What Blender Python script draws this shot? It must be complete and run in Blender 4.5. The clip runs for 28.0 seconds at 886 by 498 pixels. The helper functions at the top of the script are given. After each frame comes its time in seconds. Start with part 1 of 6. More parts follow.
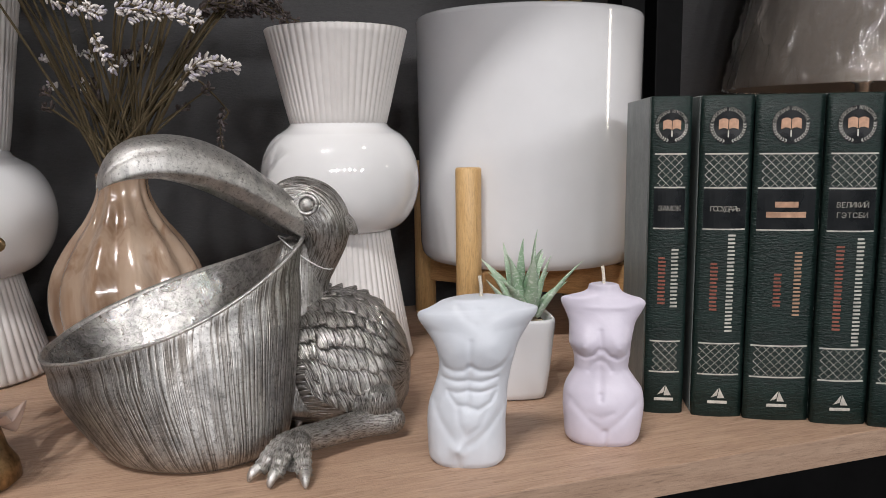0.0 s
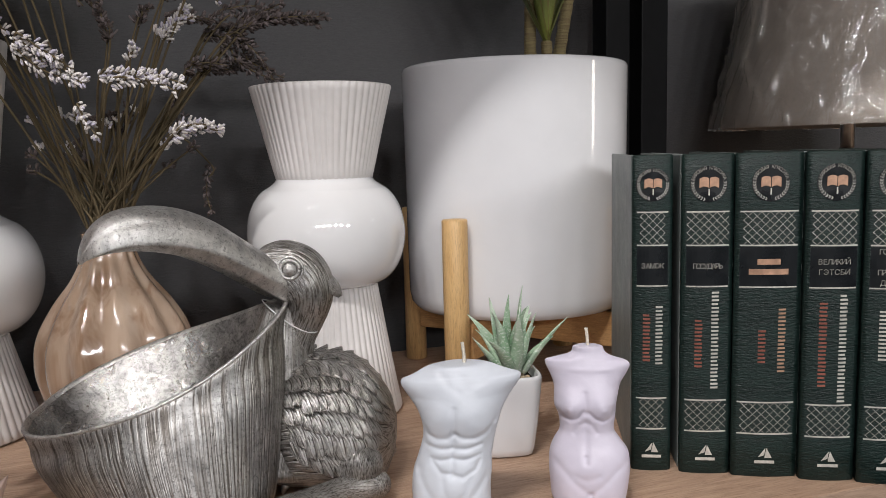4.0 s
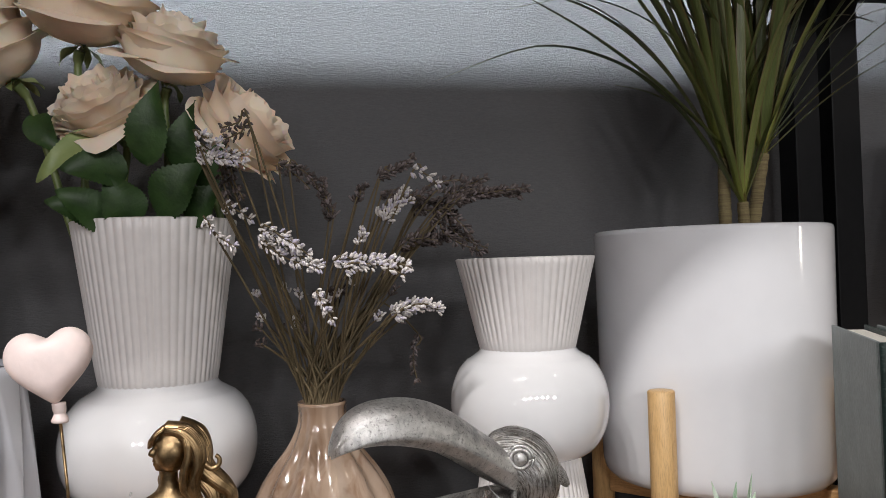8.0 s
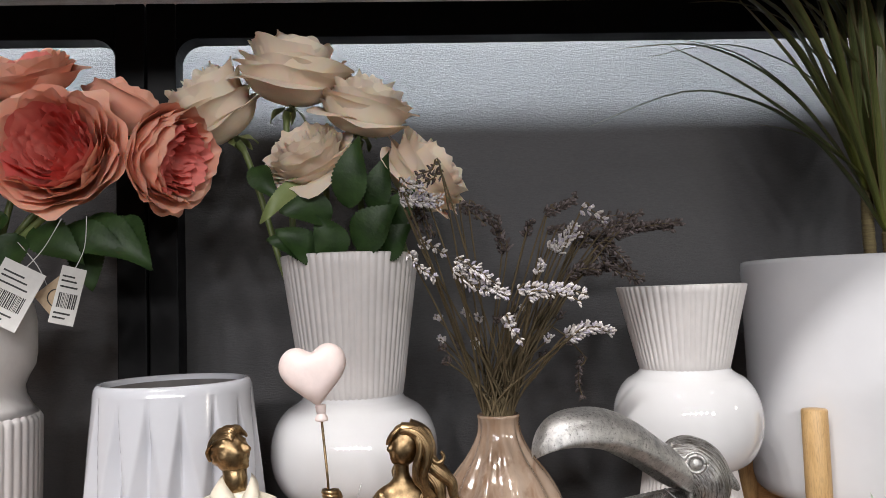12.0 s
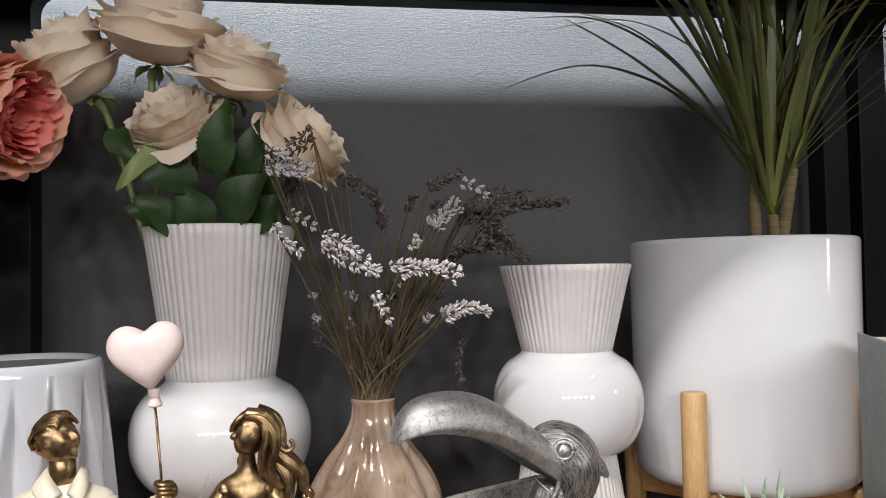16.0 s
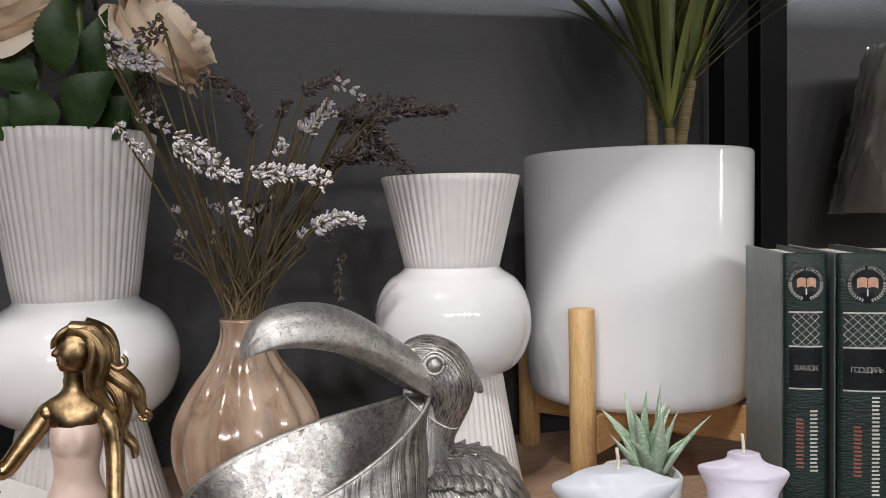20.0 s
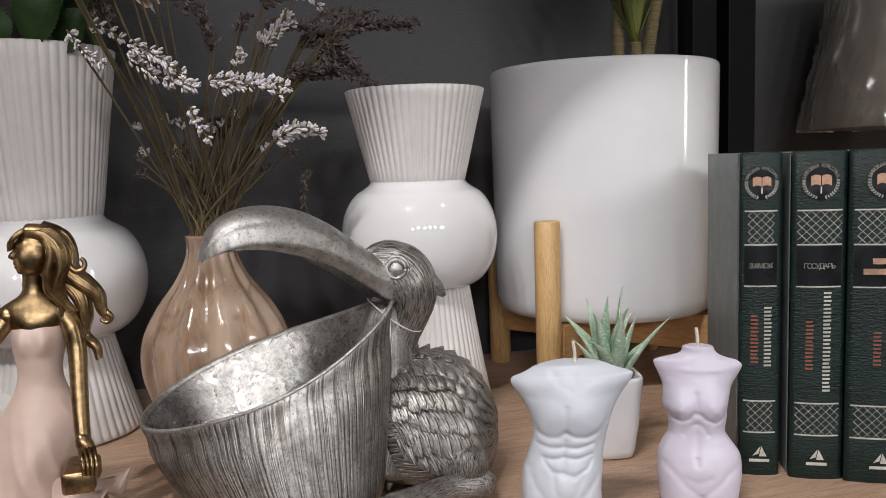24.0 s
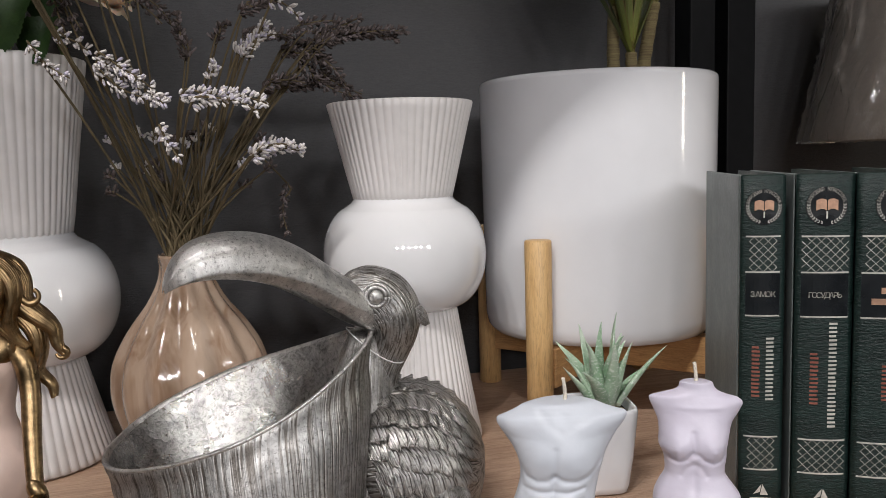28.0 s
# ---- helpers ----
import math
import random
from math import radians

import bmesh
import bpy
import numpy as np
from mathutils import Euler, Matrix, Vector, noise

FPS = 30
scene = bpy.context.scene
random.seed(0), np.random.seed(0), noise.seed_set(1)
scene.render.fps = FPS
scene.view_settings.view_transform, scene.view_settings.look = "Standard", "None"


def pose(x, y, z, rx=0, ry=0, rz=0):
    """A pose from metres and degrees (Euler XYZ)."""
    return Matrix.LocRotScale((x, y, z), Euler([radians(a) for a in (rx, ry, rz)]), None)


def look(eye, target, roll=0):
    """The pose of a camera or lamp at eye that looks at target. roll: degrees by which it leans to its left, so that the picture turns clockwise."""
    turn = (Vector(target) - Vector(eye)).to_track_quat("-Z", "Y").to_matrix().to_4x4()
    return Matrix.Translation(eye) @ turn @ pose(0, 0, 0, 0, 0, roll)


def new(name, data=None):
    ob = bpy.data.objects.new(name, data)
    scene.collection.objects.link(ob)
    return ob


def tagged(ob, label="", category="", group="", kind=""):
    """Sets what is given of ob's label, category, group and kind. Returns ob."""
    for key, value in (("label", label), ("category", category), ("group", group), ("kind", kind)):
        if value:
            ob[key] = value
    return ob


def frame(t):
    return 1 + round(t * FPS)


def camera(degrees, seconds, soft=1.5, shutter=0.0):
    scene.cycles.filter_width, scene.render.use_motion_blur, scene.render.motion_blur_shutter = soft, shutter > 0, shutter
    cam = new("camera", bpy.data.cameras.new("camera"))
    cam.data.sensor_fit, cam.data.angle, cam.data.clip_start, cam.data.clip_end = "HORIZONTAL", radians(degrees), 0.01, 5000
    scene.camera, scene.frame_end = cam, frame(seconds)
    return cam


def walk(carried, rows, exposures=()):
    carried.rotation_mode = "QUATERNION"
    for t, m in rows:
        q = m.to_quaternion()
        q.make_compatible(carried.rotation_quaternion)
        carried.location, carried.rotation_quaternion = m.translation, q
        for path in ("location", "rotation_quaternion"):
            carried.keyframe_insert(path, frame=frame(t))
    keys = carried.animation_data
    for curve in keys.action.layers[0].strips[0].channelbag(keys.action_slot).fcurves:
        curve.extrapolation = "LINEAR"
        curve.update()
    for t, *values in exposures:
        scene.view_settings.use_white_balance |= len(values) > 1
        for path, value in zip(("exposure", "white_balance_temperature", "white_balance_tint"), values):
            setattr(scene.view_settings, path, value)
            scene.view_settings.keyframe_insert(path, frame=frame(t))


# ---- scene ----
# ---- camera ----
cam = camera(58.3, 28.0, 0.85)
PATH = [
    (0, (0.0160, -0.0047, 0.1905), (0.3348, 0.9312, 0.0408), -0.63),
    (0.5, (0.0145, -0.0091, 0.1907), (0.3313, 0.9277, 0.0429), -0.84),
    (1, (0.0131, -0.0126, 0.1882), (0.3329, 0.9242, 0.0457), -0.88),
    (1.5, (0.0159, -0.0152, 0.1885), (0.3373, 0.9209, 0.0454), -0.99),
    (2, (0.0171, -0.0173, 0.1869), (0.3416, 0.9182, 0.0474), -1.09),
    (2.5, (0.0231, -0.0193, 0.1881), (0.3477, 0.9162, 0.0488), -1.23),
    (4.5, (0.0265, -0.0017, 0.2265), (0.3473, 0.9399, 0.1239), -1.67),
    (5, (0.0267, -0.0010, 0.2351), (0.3394, 0.9464, 0.1670), -1.69),
    (5.5, (0.0240, 0.0054, 0.2463), (0.3253, 0.9578, 0.1998), -1.82),
    (6, (0.0176, 0.0159, 0.2541), (0.2921, 0.9773, 0.2367), -1.93),
    (6.5, (0.0170, 0.0308, 0.2546), (0.2795, 0.9957, 0.2498), -2.05),
    (7, (-0.0006, 0.0319, 0.2583), (0.2449, 1.0013, 0.2624), -2.01),
    (7.5, (-0.0227, 0.0230, 0.2630), (0.2079, 0.9960, 0.2740), -1.82),
    (8, (-0.0382, 0.0134, 0.2647), (0.1463, 0.9961, 0.2850), -1.78),
    (8.5, (-0.0510, -0.0004, 0.2669), (0.1084, 0.9863, 0.2968), -1.57),
    (9, (-0.0643, -0.0172, 0.2669), (0.0743, 0.9723, 0.3079), -1.50),
    (9.5, (-0.0756, -0.0301, 0.2658), (0.0453, 0.9614, 0.3128), -1.55),
    (10, (-0.0867, -0.0368, 0.2654), (0.0204, 0.9560, 0.3182), -1.65),
    (10.5, (-0.0929, -0.0422, 0.2672), (0.0035, 0.9516, 0.3224), -1.74),
    (11, (-0.1002, -0.0445, 0.2666), (-0.0137, 0.9501, 0.3246), -1.85),
    (11.5, (-0.1054, -0.0511, 0.2665), (-0.0304, 0.9444, 0.3245), -1.91),
    (12, (-0.1100, -0.0583, 0.2656), (-0.0457, 0.9378, 0.3259), -1.93),
    (12.5, (-0.1156, -0.0657, 0.2657), (-0.0597, 0.9309, 0.3258), -1.89),
    (14.5, (-0.0950, -0.0494, 0.2657), (-0.0229, 0.9463, 0.3236), -1.69),
    (15, (-0.0884, -0.0399, 0.2643), (0.0040, 0.9545, 0.3154), -1.50),
    (15.5, (-0.0779, -0.0296, 0.2613), (0.0442, 0.9619, 0.3047), -1.33),
    (16, (-0.0646, -0.0256, 0.2622), (0.0912, 0.9616, 0.2951), -1.10),
    (16.5, (-0.0525, -0.0258, 0.2609), (0.1304, 0.9570, 0.2896), -1.09),
    (17, (-0.0452, -0.0211, 0.2574), (0.1598, 0.9573, 0.2810), -0.99),
    (17.5, (-0.0417, -0.0147, 0.2564), (0.1821, 0.9598, 0.2727), -0.65),
    (18, (-0.0380, -0.0082, 0.2529), (0.1922, 0.9649, 0.2620), -0.56),
    (18.5, (-0.0346, -0.0037, 0.2506), (0.1971, 0.9691, 0.2492), -0.67),
    (19, (-0.0298, 0.0035, 0.2463), (0.2084, 0.9746, 0.2305), -0.78),
    (19.5, (-0.0235, 0.0080, 0.2422), (0.2194, 0.9776, 0.2124), -0.99),
    (20, (-0.0172, 0.0097, 0.2377), (0.2244, 0.9791, 0.1949), -1.15),
    (20.5, (-0.0191, 0.0074, 0.2339), (0.2223, 0.9762, 0.1777), -1.30),
    (21, (-0.0149, 0.0018, 0.2321), (0.2281, 0.9696, 0.1669), -1.59),
    (21.5, (-0.0087, 0.0015, 0.2310), (0.2389, 0.9677, 0.1593), -1.70),
    (23.5, (-0.0052, 0.0091, 0.2143), (0.2531, 0.9698, 0.1128), -2.08),
    (24, (-0.0053, 0.0018, 0.2114), (0.2536, 0.9614, 0.1007), -1.96),
    (24.5, (-0.0055, -0.0024, 0.2106), (0.2530, 0.9565, 0.0939), -2.06),
    (25, (-0.0034, -0.0024, 0.2072), (0.2573, 0.9551, 0.0842), -2.13),
    (25.5, (-0.0022, -0.0045, 0.2061), (0.2593, 0.9526, 0.0818), -2.27),
    (26, (-0.0009, -0.0045, 0.2071), (0.2623, 0.9514, 0.0763), -2.35),
    (26.5, (0.0007, -0.0063, 0.2137), (0.2641, 0.9492, 0.0812), -2.28),
    (27, (0.0038, -0.0001, 0.2191), (0.2677, 0.9557, 0.0897), -2.21),
    (27.5, (0.0087, 0.0133, 0.2212), (0.2739, 0.9700, 0.1017), -2.06),
    (28, (0.0103, 0.0291, 0.2238), (0.2743, 0.9872, 0.1127), -1.75),
]
EXPOSURE = [(0, -0.10), (2.5, -0.12), (5, -0.07), (9, 0.0), (12, 0.13), (16, 0.09), (20, 0.0), (24, -0.13), (28, -0.14)]
walk(cam, [(t, look(eye, target, roll)) for t, eye, target, roll in PATH], EXPOSURE)

# ---- light ----
world = bpy.data.worlds.new("shop_air")
scene.world = world
world.use_nodes = True
world.node_tree.nodes["Background"].inputs[0].default_value = (0.95, 0.97, 1.0, 1)
world.node_tree.nodes["Background"].inputs[1].default_value = 0.004


def lamp(name, eye, target, size, watts, colour=(1, 0.93, 0.85), size_y=None, spread=180):
    d = bpy.data.lights.new(name, "AREA")
    d.shape = "RECTANGLE" if size_y else "DISK"
    d.size = size
    if size_y:
        d.size_y = size_y
    d.energy, d.color, d.spread = watts, colour, radians(spread)
    ob = new(name, d)
    ob.matrix_world = look(eye, target)
    return ob


# ceiling spots of the shop on their track, in front of the shelves and to the left
for k in range(3):
    lamp("track_spot", (-1.0 + 0.26 * k, -0.60 - 0.04 * k, 1.95), (0.15, 0.5, 0.1), 0.035, 13.0, (1, 0.97, 0.955))
lamp("ceiling_spot_side", (1.1, -0.55, 2.0), (0.3, 0.5, 0.1), 0.10, 3, (1, 0.93, 0.85))
# unseen fill lamps added far out in the shop, low over the horizon
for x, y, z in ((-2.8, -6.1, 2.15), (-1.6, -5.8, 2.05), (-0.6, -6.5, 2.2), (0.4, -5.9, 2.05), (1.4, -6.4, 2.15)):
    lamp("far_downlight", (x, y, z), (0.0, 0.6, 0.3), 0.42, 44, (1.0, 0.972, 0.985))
# added fill from the right, set by the shadows falling left
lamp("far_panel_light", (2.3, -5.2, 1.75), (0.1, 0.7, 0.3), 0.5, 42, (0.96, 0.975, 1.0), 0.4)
# upright light far to the right, known by its reflection in the planter
lamp("lit_column", (4.2, -1.6, 0.85), (0.3, 0.65, 0.25), 0.14, 17, (1, 0.93, 0.8), 1.4)
# added cool strip above, unseen: it falls through the gap behind the upper board
lamp("shelf_strip_light", (-0.30, 0.645, 1.02), (-0.30, 0.84, 0.52), 2.00, 62, (0.86, 0.93, 1.0), 0.045)


# ---- materials ----
def nodes_of(name):
    m = bpy.data.materials.new(name)
    m.use_nodes = True
    nt = m.node_tree
    return m, nt, nt.nodes["Principled BSDF"]


def link(nt, a, b):
    nt.links.new(a, b)


def coords(nt, scale=(1, 1, 1), kind="Object"):
    c = nt.nodes.new("ShaderNodeTexCoord")
    mp = nt.nodes.new("ShaderNodeMapping")
    mp.inputs["Scale"].default_value = scale
    link(nt, c.outputs[kind], mp.inputs[0])
    return mp.outputs[0]


def noise_node(nt, vec, scale, detail=4, rough=0.55, distort=0.0):
    n = nt.nodes.new("ShaderNodeTexNoise")
    n.inputs["Scale"].default_value = scale
    n.inputs["Detail"].default_value = detail
    n.inputs["Roughness"].default_value = rough
    n.inputs["Distortion"].default_value = distort
    link(nt, vec, n.inputs["Vector"])
    return n.outputs["Fac"]


def ramp(nt, fac, *stops):
    r = nt.nodes.new("ShaderNodeValToRGB")
    e = r.color_ramp.elements
    while len(e) < len(stops):
        e.new(0.5)
    for k, (p, c) in enumerate(stops):
        e[k].position = p
        e[k].color = (*c, 1) if len(c) == 3 else c
    link(nt, fac, r.inputs[0])
    return r.outputs[0]


def grey(v):
    return (v, v, v)


def mix(nt, fac, a, b, kind="MIX"):
    m = nt.nodes.new("ShaderNodeMix")
    m.data_type, m.blend_type = "RGBA", kind
    for sock, val in ((m.inputs[0], fac), (m.inputs[6], a), (m.inputs[7], b)):
        if isinstance(val, (int, float)):
            sock.default_value = val
        elif isinstance(val, tuple):
            sock.default_value = (*val, 1)
        else:
            link(nt, val, sock)
    return m.outputs[2]


def bump(nt, bsdf, height, dist, strength=1.0, below=None):
    b = nt.nodes.new("ShaderNodeBump")
    b.inputs["Distance"].default_value = dist
    b.inputs["Strength"].default_value = strength
    link(nt, height, b.inputs["Height"])
    if below is not None:
        link(nt, below, b.inputs["Normal"])
    link(nt, b.outputs[0], bsdf.inputs["Normal"])
    return b.outputs[0]


def plain(name, colour, rough=0.5, metal=0.0, vary=0.12, scale=60, relief=0.0002, coat=0.0, sub=0.0, rough_vary=0.1, stretch=(1, 1, 1), spec=0.5):
    """A solid surface with fine and coarse variation."""
    m, nt, b = nodes_of(name)
    v = coords(nt, stretch)
    fine, coarse = noise_node(nt, v, scale, 5), noise_node(nt, v, scale / 7, 3)
    lo = tuple(c * (1 - vary) for c in colour)
    hi = tuple(min(1, c * (1 + vary)) for c in colour)
    c1 = ramp(nt, fine, (0.3, lo), (0.7, hi))
    c2 = ramp(nt, coarse, (0.3, grey(1 - vary)), (0.7, grey(1)))
    link(nt, mix(nt, 1.0, c1, c2, "MULTIPLY"), b.inputs["Base Color"])
    link(nt, ramp(nt, coarse, (0.3, grey(max(0.02, rough - rough_vary))), (0.7, grey(min(1, rough + rough_vary)))), b.inputs["Roughness"])
    b.inputs["Metallic"].default_value = metal
    b.inputs["Coat Weight"].default_value = coat
    b.inputs["Coat Roughness"].default_value = 0.05
    b.inputs["Specular IOR Level"].default_value = spec
    if sub:
        b.inputs["Subsurface Weight"].default_value = sub
        b.inputs["Subsurface Radius"].default_value = (0.008, 0.006, 0.005)
        b.inputs["Subsurface Scale"].default_value = 1.0
    if relief:
        bump(nt, b, fine, relief)
    return m


def wood(name, dark, light, along=(1, 1, 1), rough=0.45, scale=1.0, relief=0.0003):
    m, nt, b = nodes_of(name)
    v = coords(nt, tuple(a * scale for a in along))
    broad = noise_node(nt, v, 9, 4, 0.6, 1.5)
    grain = noise_node(nt, v, 70, 6, 0.7, 0.4)
    c1 = ramp(nt, broad, (0.25, dark), (0.5, tuple((p + q) / 2 for p, q in zip(dark, light))), (0.75, light))
    c2 = ramp(nt, grain, (0.28, grey(0.55)), (0.5, grey(0.95)), (0.8, grey(1.0)))
    link(nt, mix(nt, 1.0, c1, c2, "MULTIPLY"), b.inputs["Base Color"])
    link(nt, ramp(nt, grain, (0.3, grey(rough + 0.12)), (0.7, grey(rough - 0.06))), b.inputs["Roughness"])
    bump(nt, b, grain, relief)
    return m


def oak_material():
    """Oak-effect laminate: broad figure, fine pores drawn out along the board, a few flecks."""
    m, nt, b = nodes_of("oak_board")
    broad = noise_node(nt, coords(nt, (1.1, 9, 9)), 9, 4, 0.6, 1.8)
    grain = noise_node(nt, coords(nt, (2.2, 26, 26)), 22, 6, 0.75, 0.6)
    pores = noise_node(nt, coords(nt, (6, 150, 150)), 8, 3, 0.7)
    c = ramp(nt, broad, (0.25, (0.40, 0.255, 0.175)), (0.5, (0.50, 0.335, 0.235)), (0.75, (0.60, 0.42, 0.305)))
    c = mix(nt, 1.0, c, ramp(nt, grain, (0.30, grey(0.62)), (0.47, grey(0.92)), (0.75, grey(1.06))), "MULTIPLY")
    c = mix(nt, 1.0, c, ramp(nt, pores, (0.33, (0.60, 0.53, 0.48)), (0.45, grey(1.0))), "MULTIPLY")
    link(nt, c, b.inputs["Base Color"])
    link(nt, ramp(nt, grain, (0.3, grey(0.55)), (0.7, grey(0.38))), b.inputs["Roughness"])
    bump(nt, b, pores, 0.00025, 1.0, bump(nt, b, grain, 0.0003))
    return m


OAK = oak_material()
OAK_EDGE = wood("oak_edging", (0.34, 0.225, 0.16), (0.47, 0.33, 0.24), (1.2, 14, 14), 0.5)
PINE = wood("pine_stand", (0.55, 0.33, 0.13), (0.72, 0.48, 0.23), (14, 14, 1.5), 0.4, 1.2)
PINE_FLAT = wood("pine_rail", (0.42, 0.22, 0.085), (0.68, 0.41, 0.18), (5, 5, 40), 0.4, 1.0)
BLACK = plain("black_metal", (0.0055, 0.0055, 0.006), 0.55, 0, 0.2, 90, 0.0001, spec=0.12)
GLAZE = plain("white_glaze", (0.72, 0.715, 0.72), 0.05, 0, 0.02, 30, 0.00003, coat=0.6, rough_vary=0.03)
BISQUE = plain("white_bisque", (0.68, 0.65, 0.635), 0.42, 0, 0.03, 120, 0.00006)
FACET_POT = plain("cool_white_glaze", (0.56, 0.57, 0.61), 0.14, 0, 0.02, 30, 0.00004, coat=0.5, rough_vary=0.03)
WHITE_POT = plain("white_gloss_planter", (0.75, 0.75, 0.77), 0.13, 0, 0.02, 30, 0.00004, coat=0.5, rough_vary=0.03)
SOIL = plain("potting_soil", (0.06, 0.04, 0.025), 0.95, 0, 0.5, 260, 0.002)
GOLD = plain("antique_gold", (0.40, 0.275, 0.145), 0.34, 1.0, 0.40, 260, 0.0002)
SATIN = plain("pale_pink_resin", (0.53, 0.40, 0.345), 0.42, 0, 0.06, 80, 0.0002, sub=0.05)
CREAM = plain("cream_resin", (0.78, 0.71, 0.58), 0.45, 0, 0.05, 80, 0.0002)
HEART_PINK = plain("powder_pink_resin", (0.84, 0.70, 0.665), 0.5, 0, 0.05, 120, 0.0003, sub=0.05)
WAX_WHITE = plain("white_wax", (0.60, 0.63, 0.69), 0.42, 0, 0.03, 70, 0.0003)
WAX_LILAC = plain("lilac_wax", (0.62, 0.58, 0.68), 0.4, 0, 0.03, 70, 0.0003)
WICK = plain("cotton_wick", (0.72, 0.66, 0.56), 0.9, 0, 0.2, 900, 0.0004)
SHADE_FABRIC = plain("linen_shade", (0.33, 0.29, 0.255), 0.7, 0, 0.1, 420, 0.0002, stretch=(1, 1, 5))
BRASS = plain("brushed_steel", (0.55, 0.53, 0.5), 0.3, 1.0, 0.15, 120, 0.0001)
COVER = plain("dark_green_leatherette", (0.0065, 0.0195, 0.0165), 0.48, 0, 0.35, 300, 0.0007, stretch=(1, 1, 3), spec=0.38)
COVER_SIDE = plain("grey_green_cover", (0.19, 0.215, 0.21), 0.5, 0, 0.12, 300, 0.0003)
LABEL_BLACK = plain("black_spine_label", (0.008, 0.010, 0.012), 0.3, 0, 0.2, 200, 0.0001)
FOIL = plain("silver_foil", (0.60, 0.575, 0.52), 0.42, 0.25, 0.2, 300, 0.0001)
COPPER = plain("copper_foil", (0.50, 0.30, 0.20), 0.4, 0.3, 0.2, 300, 0.0001)
RED_FOIL = plain("red_foil", (0.36, 0.12, 0.085), 0.4, 0.3, 0.2, 300, 0.0001)
PAPER = plain("book_paper", (0.72, 0.69, 0.62), 0.85, 0, 0.1, 500, 0.0004, stretch=(12, 1, 1))
TAG = plain("white_card_tag", (0.60, 0.59, 0.57), 0.6, 0, 0.04, 200, 0.0001)
KRAFT = plain("kraft_tag", (0.50, 0.38, 0.25), 0.7, 0, 0.1, 200, 0.0001)
INK = plain("black_ink", (0.03, 0.03, 0.03), 0.6, 0, 0.1, 200, 0.0)
PEBBLE = plain("tan_pebble", (0.45, 0.35, 0.24), 0.7, 0, 0.25, 200, 0.0004)
CORD = plain("clear_cord", (0.6, 0.6, 0.6), 0.25, 0, 0.05, 200, 0.0)


def leafy(name, a, b_, rough=0.45, scale=40, stretch=(1, 1, 1), thin=0.0, vein=0.3, tip=None, soft=0.0):
    """Leaf or petal; thin: the share of light that passes through it."""
    m, nt, b = nodes_of(name)
    v = coords(nt, stretch)
    info = nt.nodes.new("ShaderNodeObjectInfo")
    n = noise_node(nt, v, scale, 4)
    c = ramp(nt, n, (0.3, a), (0.72, b_))
    tone = ramp(nt, info.outputs["Random"], (0.0, grey(0.86)), (1.0, grey(1.0)))
    c = mix(nt, 1.0, c, tone, "MULTIPLY")
    if tip:
        c = mix(nt, ramp(nt, noise_node(nt, v, scale * 0.7, 2), (0.55, grey(0.0)), (0.75, grey(0.8))), c, tip)
    link(nt, c, b.inputs["Base Color"])
    b.inputs["Roughness"].default_value = rough
    nrm = bump(nt, b, noise_node(nt, v, scale * 4, 3), 0.0005, vein)
    if soft:
        b.inputs["Subsurface Weight"].default_value = soft
        b.inputs["Subsurface Radius"].default_value = (0.012, 0.007, 0.004)
        b.inputs["Subsurface Scale"].default_value = 0.6
    if thin:
        glow = nt.nodes.new("ShaderNodeBsdfTranslucent")
        link(nt, c, glow.inputs["Color"])
        blend = nt.nodes.new("ShaderNodeMixShader")
        blend.inputs[0].default_value = thin
        outp = [q for q in nt.nodes if q.type == "OUTPUT_MATERIAL"][0]
        link(nt, b.outputs[0], blend.inputs[1])
        link(nt, glow.outputs[0], blend.inputs[2])
        link(nt, blend.outputs[0], outp.inputs["Surface"])
    return m


ROSE_LEAF = leafy("rose_leaf", (0.012, 0.034, 0.006), (0.034, 0.078, 0.016), 0.55, 60, thin=0.1, vein=0.8)
PALE_LEAF = leafy("pale_sepal", (0.16, 0.22, 0.07), (0.30, 0.34, 0.14), 0.5)
STEM_GREEN = leafy("rose_stem", (0.10, 0.15, 0.04), (0.19, 0.23, 0.08), 0.45)


def blade_material():
    """Long olive blades: lighter at the foot, thin rust-red margins, faint streaks along the leaf."""
    m, nt, b = nodes_of("palm_blade")
    info = nt.nodes.new("ShaderNodeObjectInfo")
    xyz = nt.nodes.new("ShaderNodeSeparateXYZ")
    link(nt, coords(nt, (1, 1, 1), "UV"), xyz.inputs[0])
    streak = noise_node(nt, coords(nt, (22, 0.8, 1), "UV"), 1.0, 3)
    c = ramp(nt, xyz.outputs[1], (0.0, (0.26, 0.29, 0.065)), (0.16, (0.12, 0.145, 0.042)), (0.7, (0.074, 0.092, 0.032)), (1.0, (0.10, 0.082, 0.04)))
    c = mix(nt, 1.0, c, ramp(nt, streak, (0.3, grey(0.65)), (0.7, grey(1.25))), "MULTIPLY")
    c = mix(nt, ramp(nt, xyz.outputs[0], (0.0, grey(0.8)), (0.10, grey(0.0)), (0.90, grey(0.0)), (1.0, grey(0.8))), c, (0.17, 0.085, 0.05))
    c = mix(nt, 1.0, c, ramp(nt, info.outputs["Random"], (0.0, (0.75, 0.80, 0.75)), (1.0, (1.25, 1.15, 0.95))), "MULTIPLY")
    link(nt, c, b.inputs["Base Color"])
    b.inputs["Roughness"].default_value = 0.38
    bump(nt, b, streak, 0.0004)
    return m


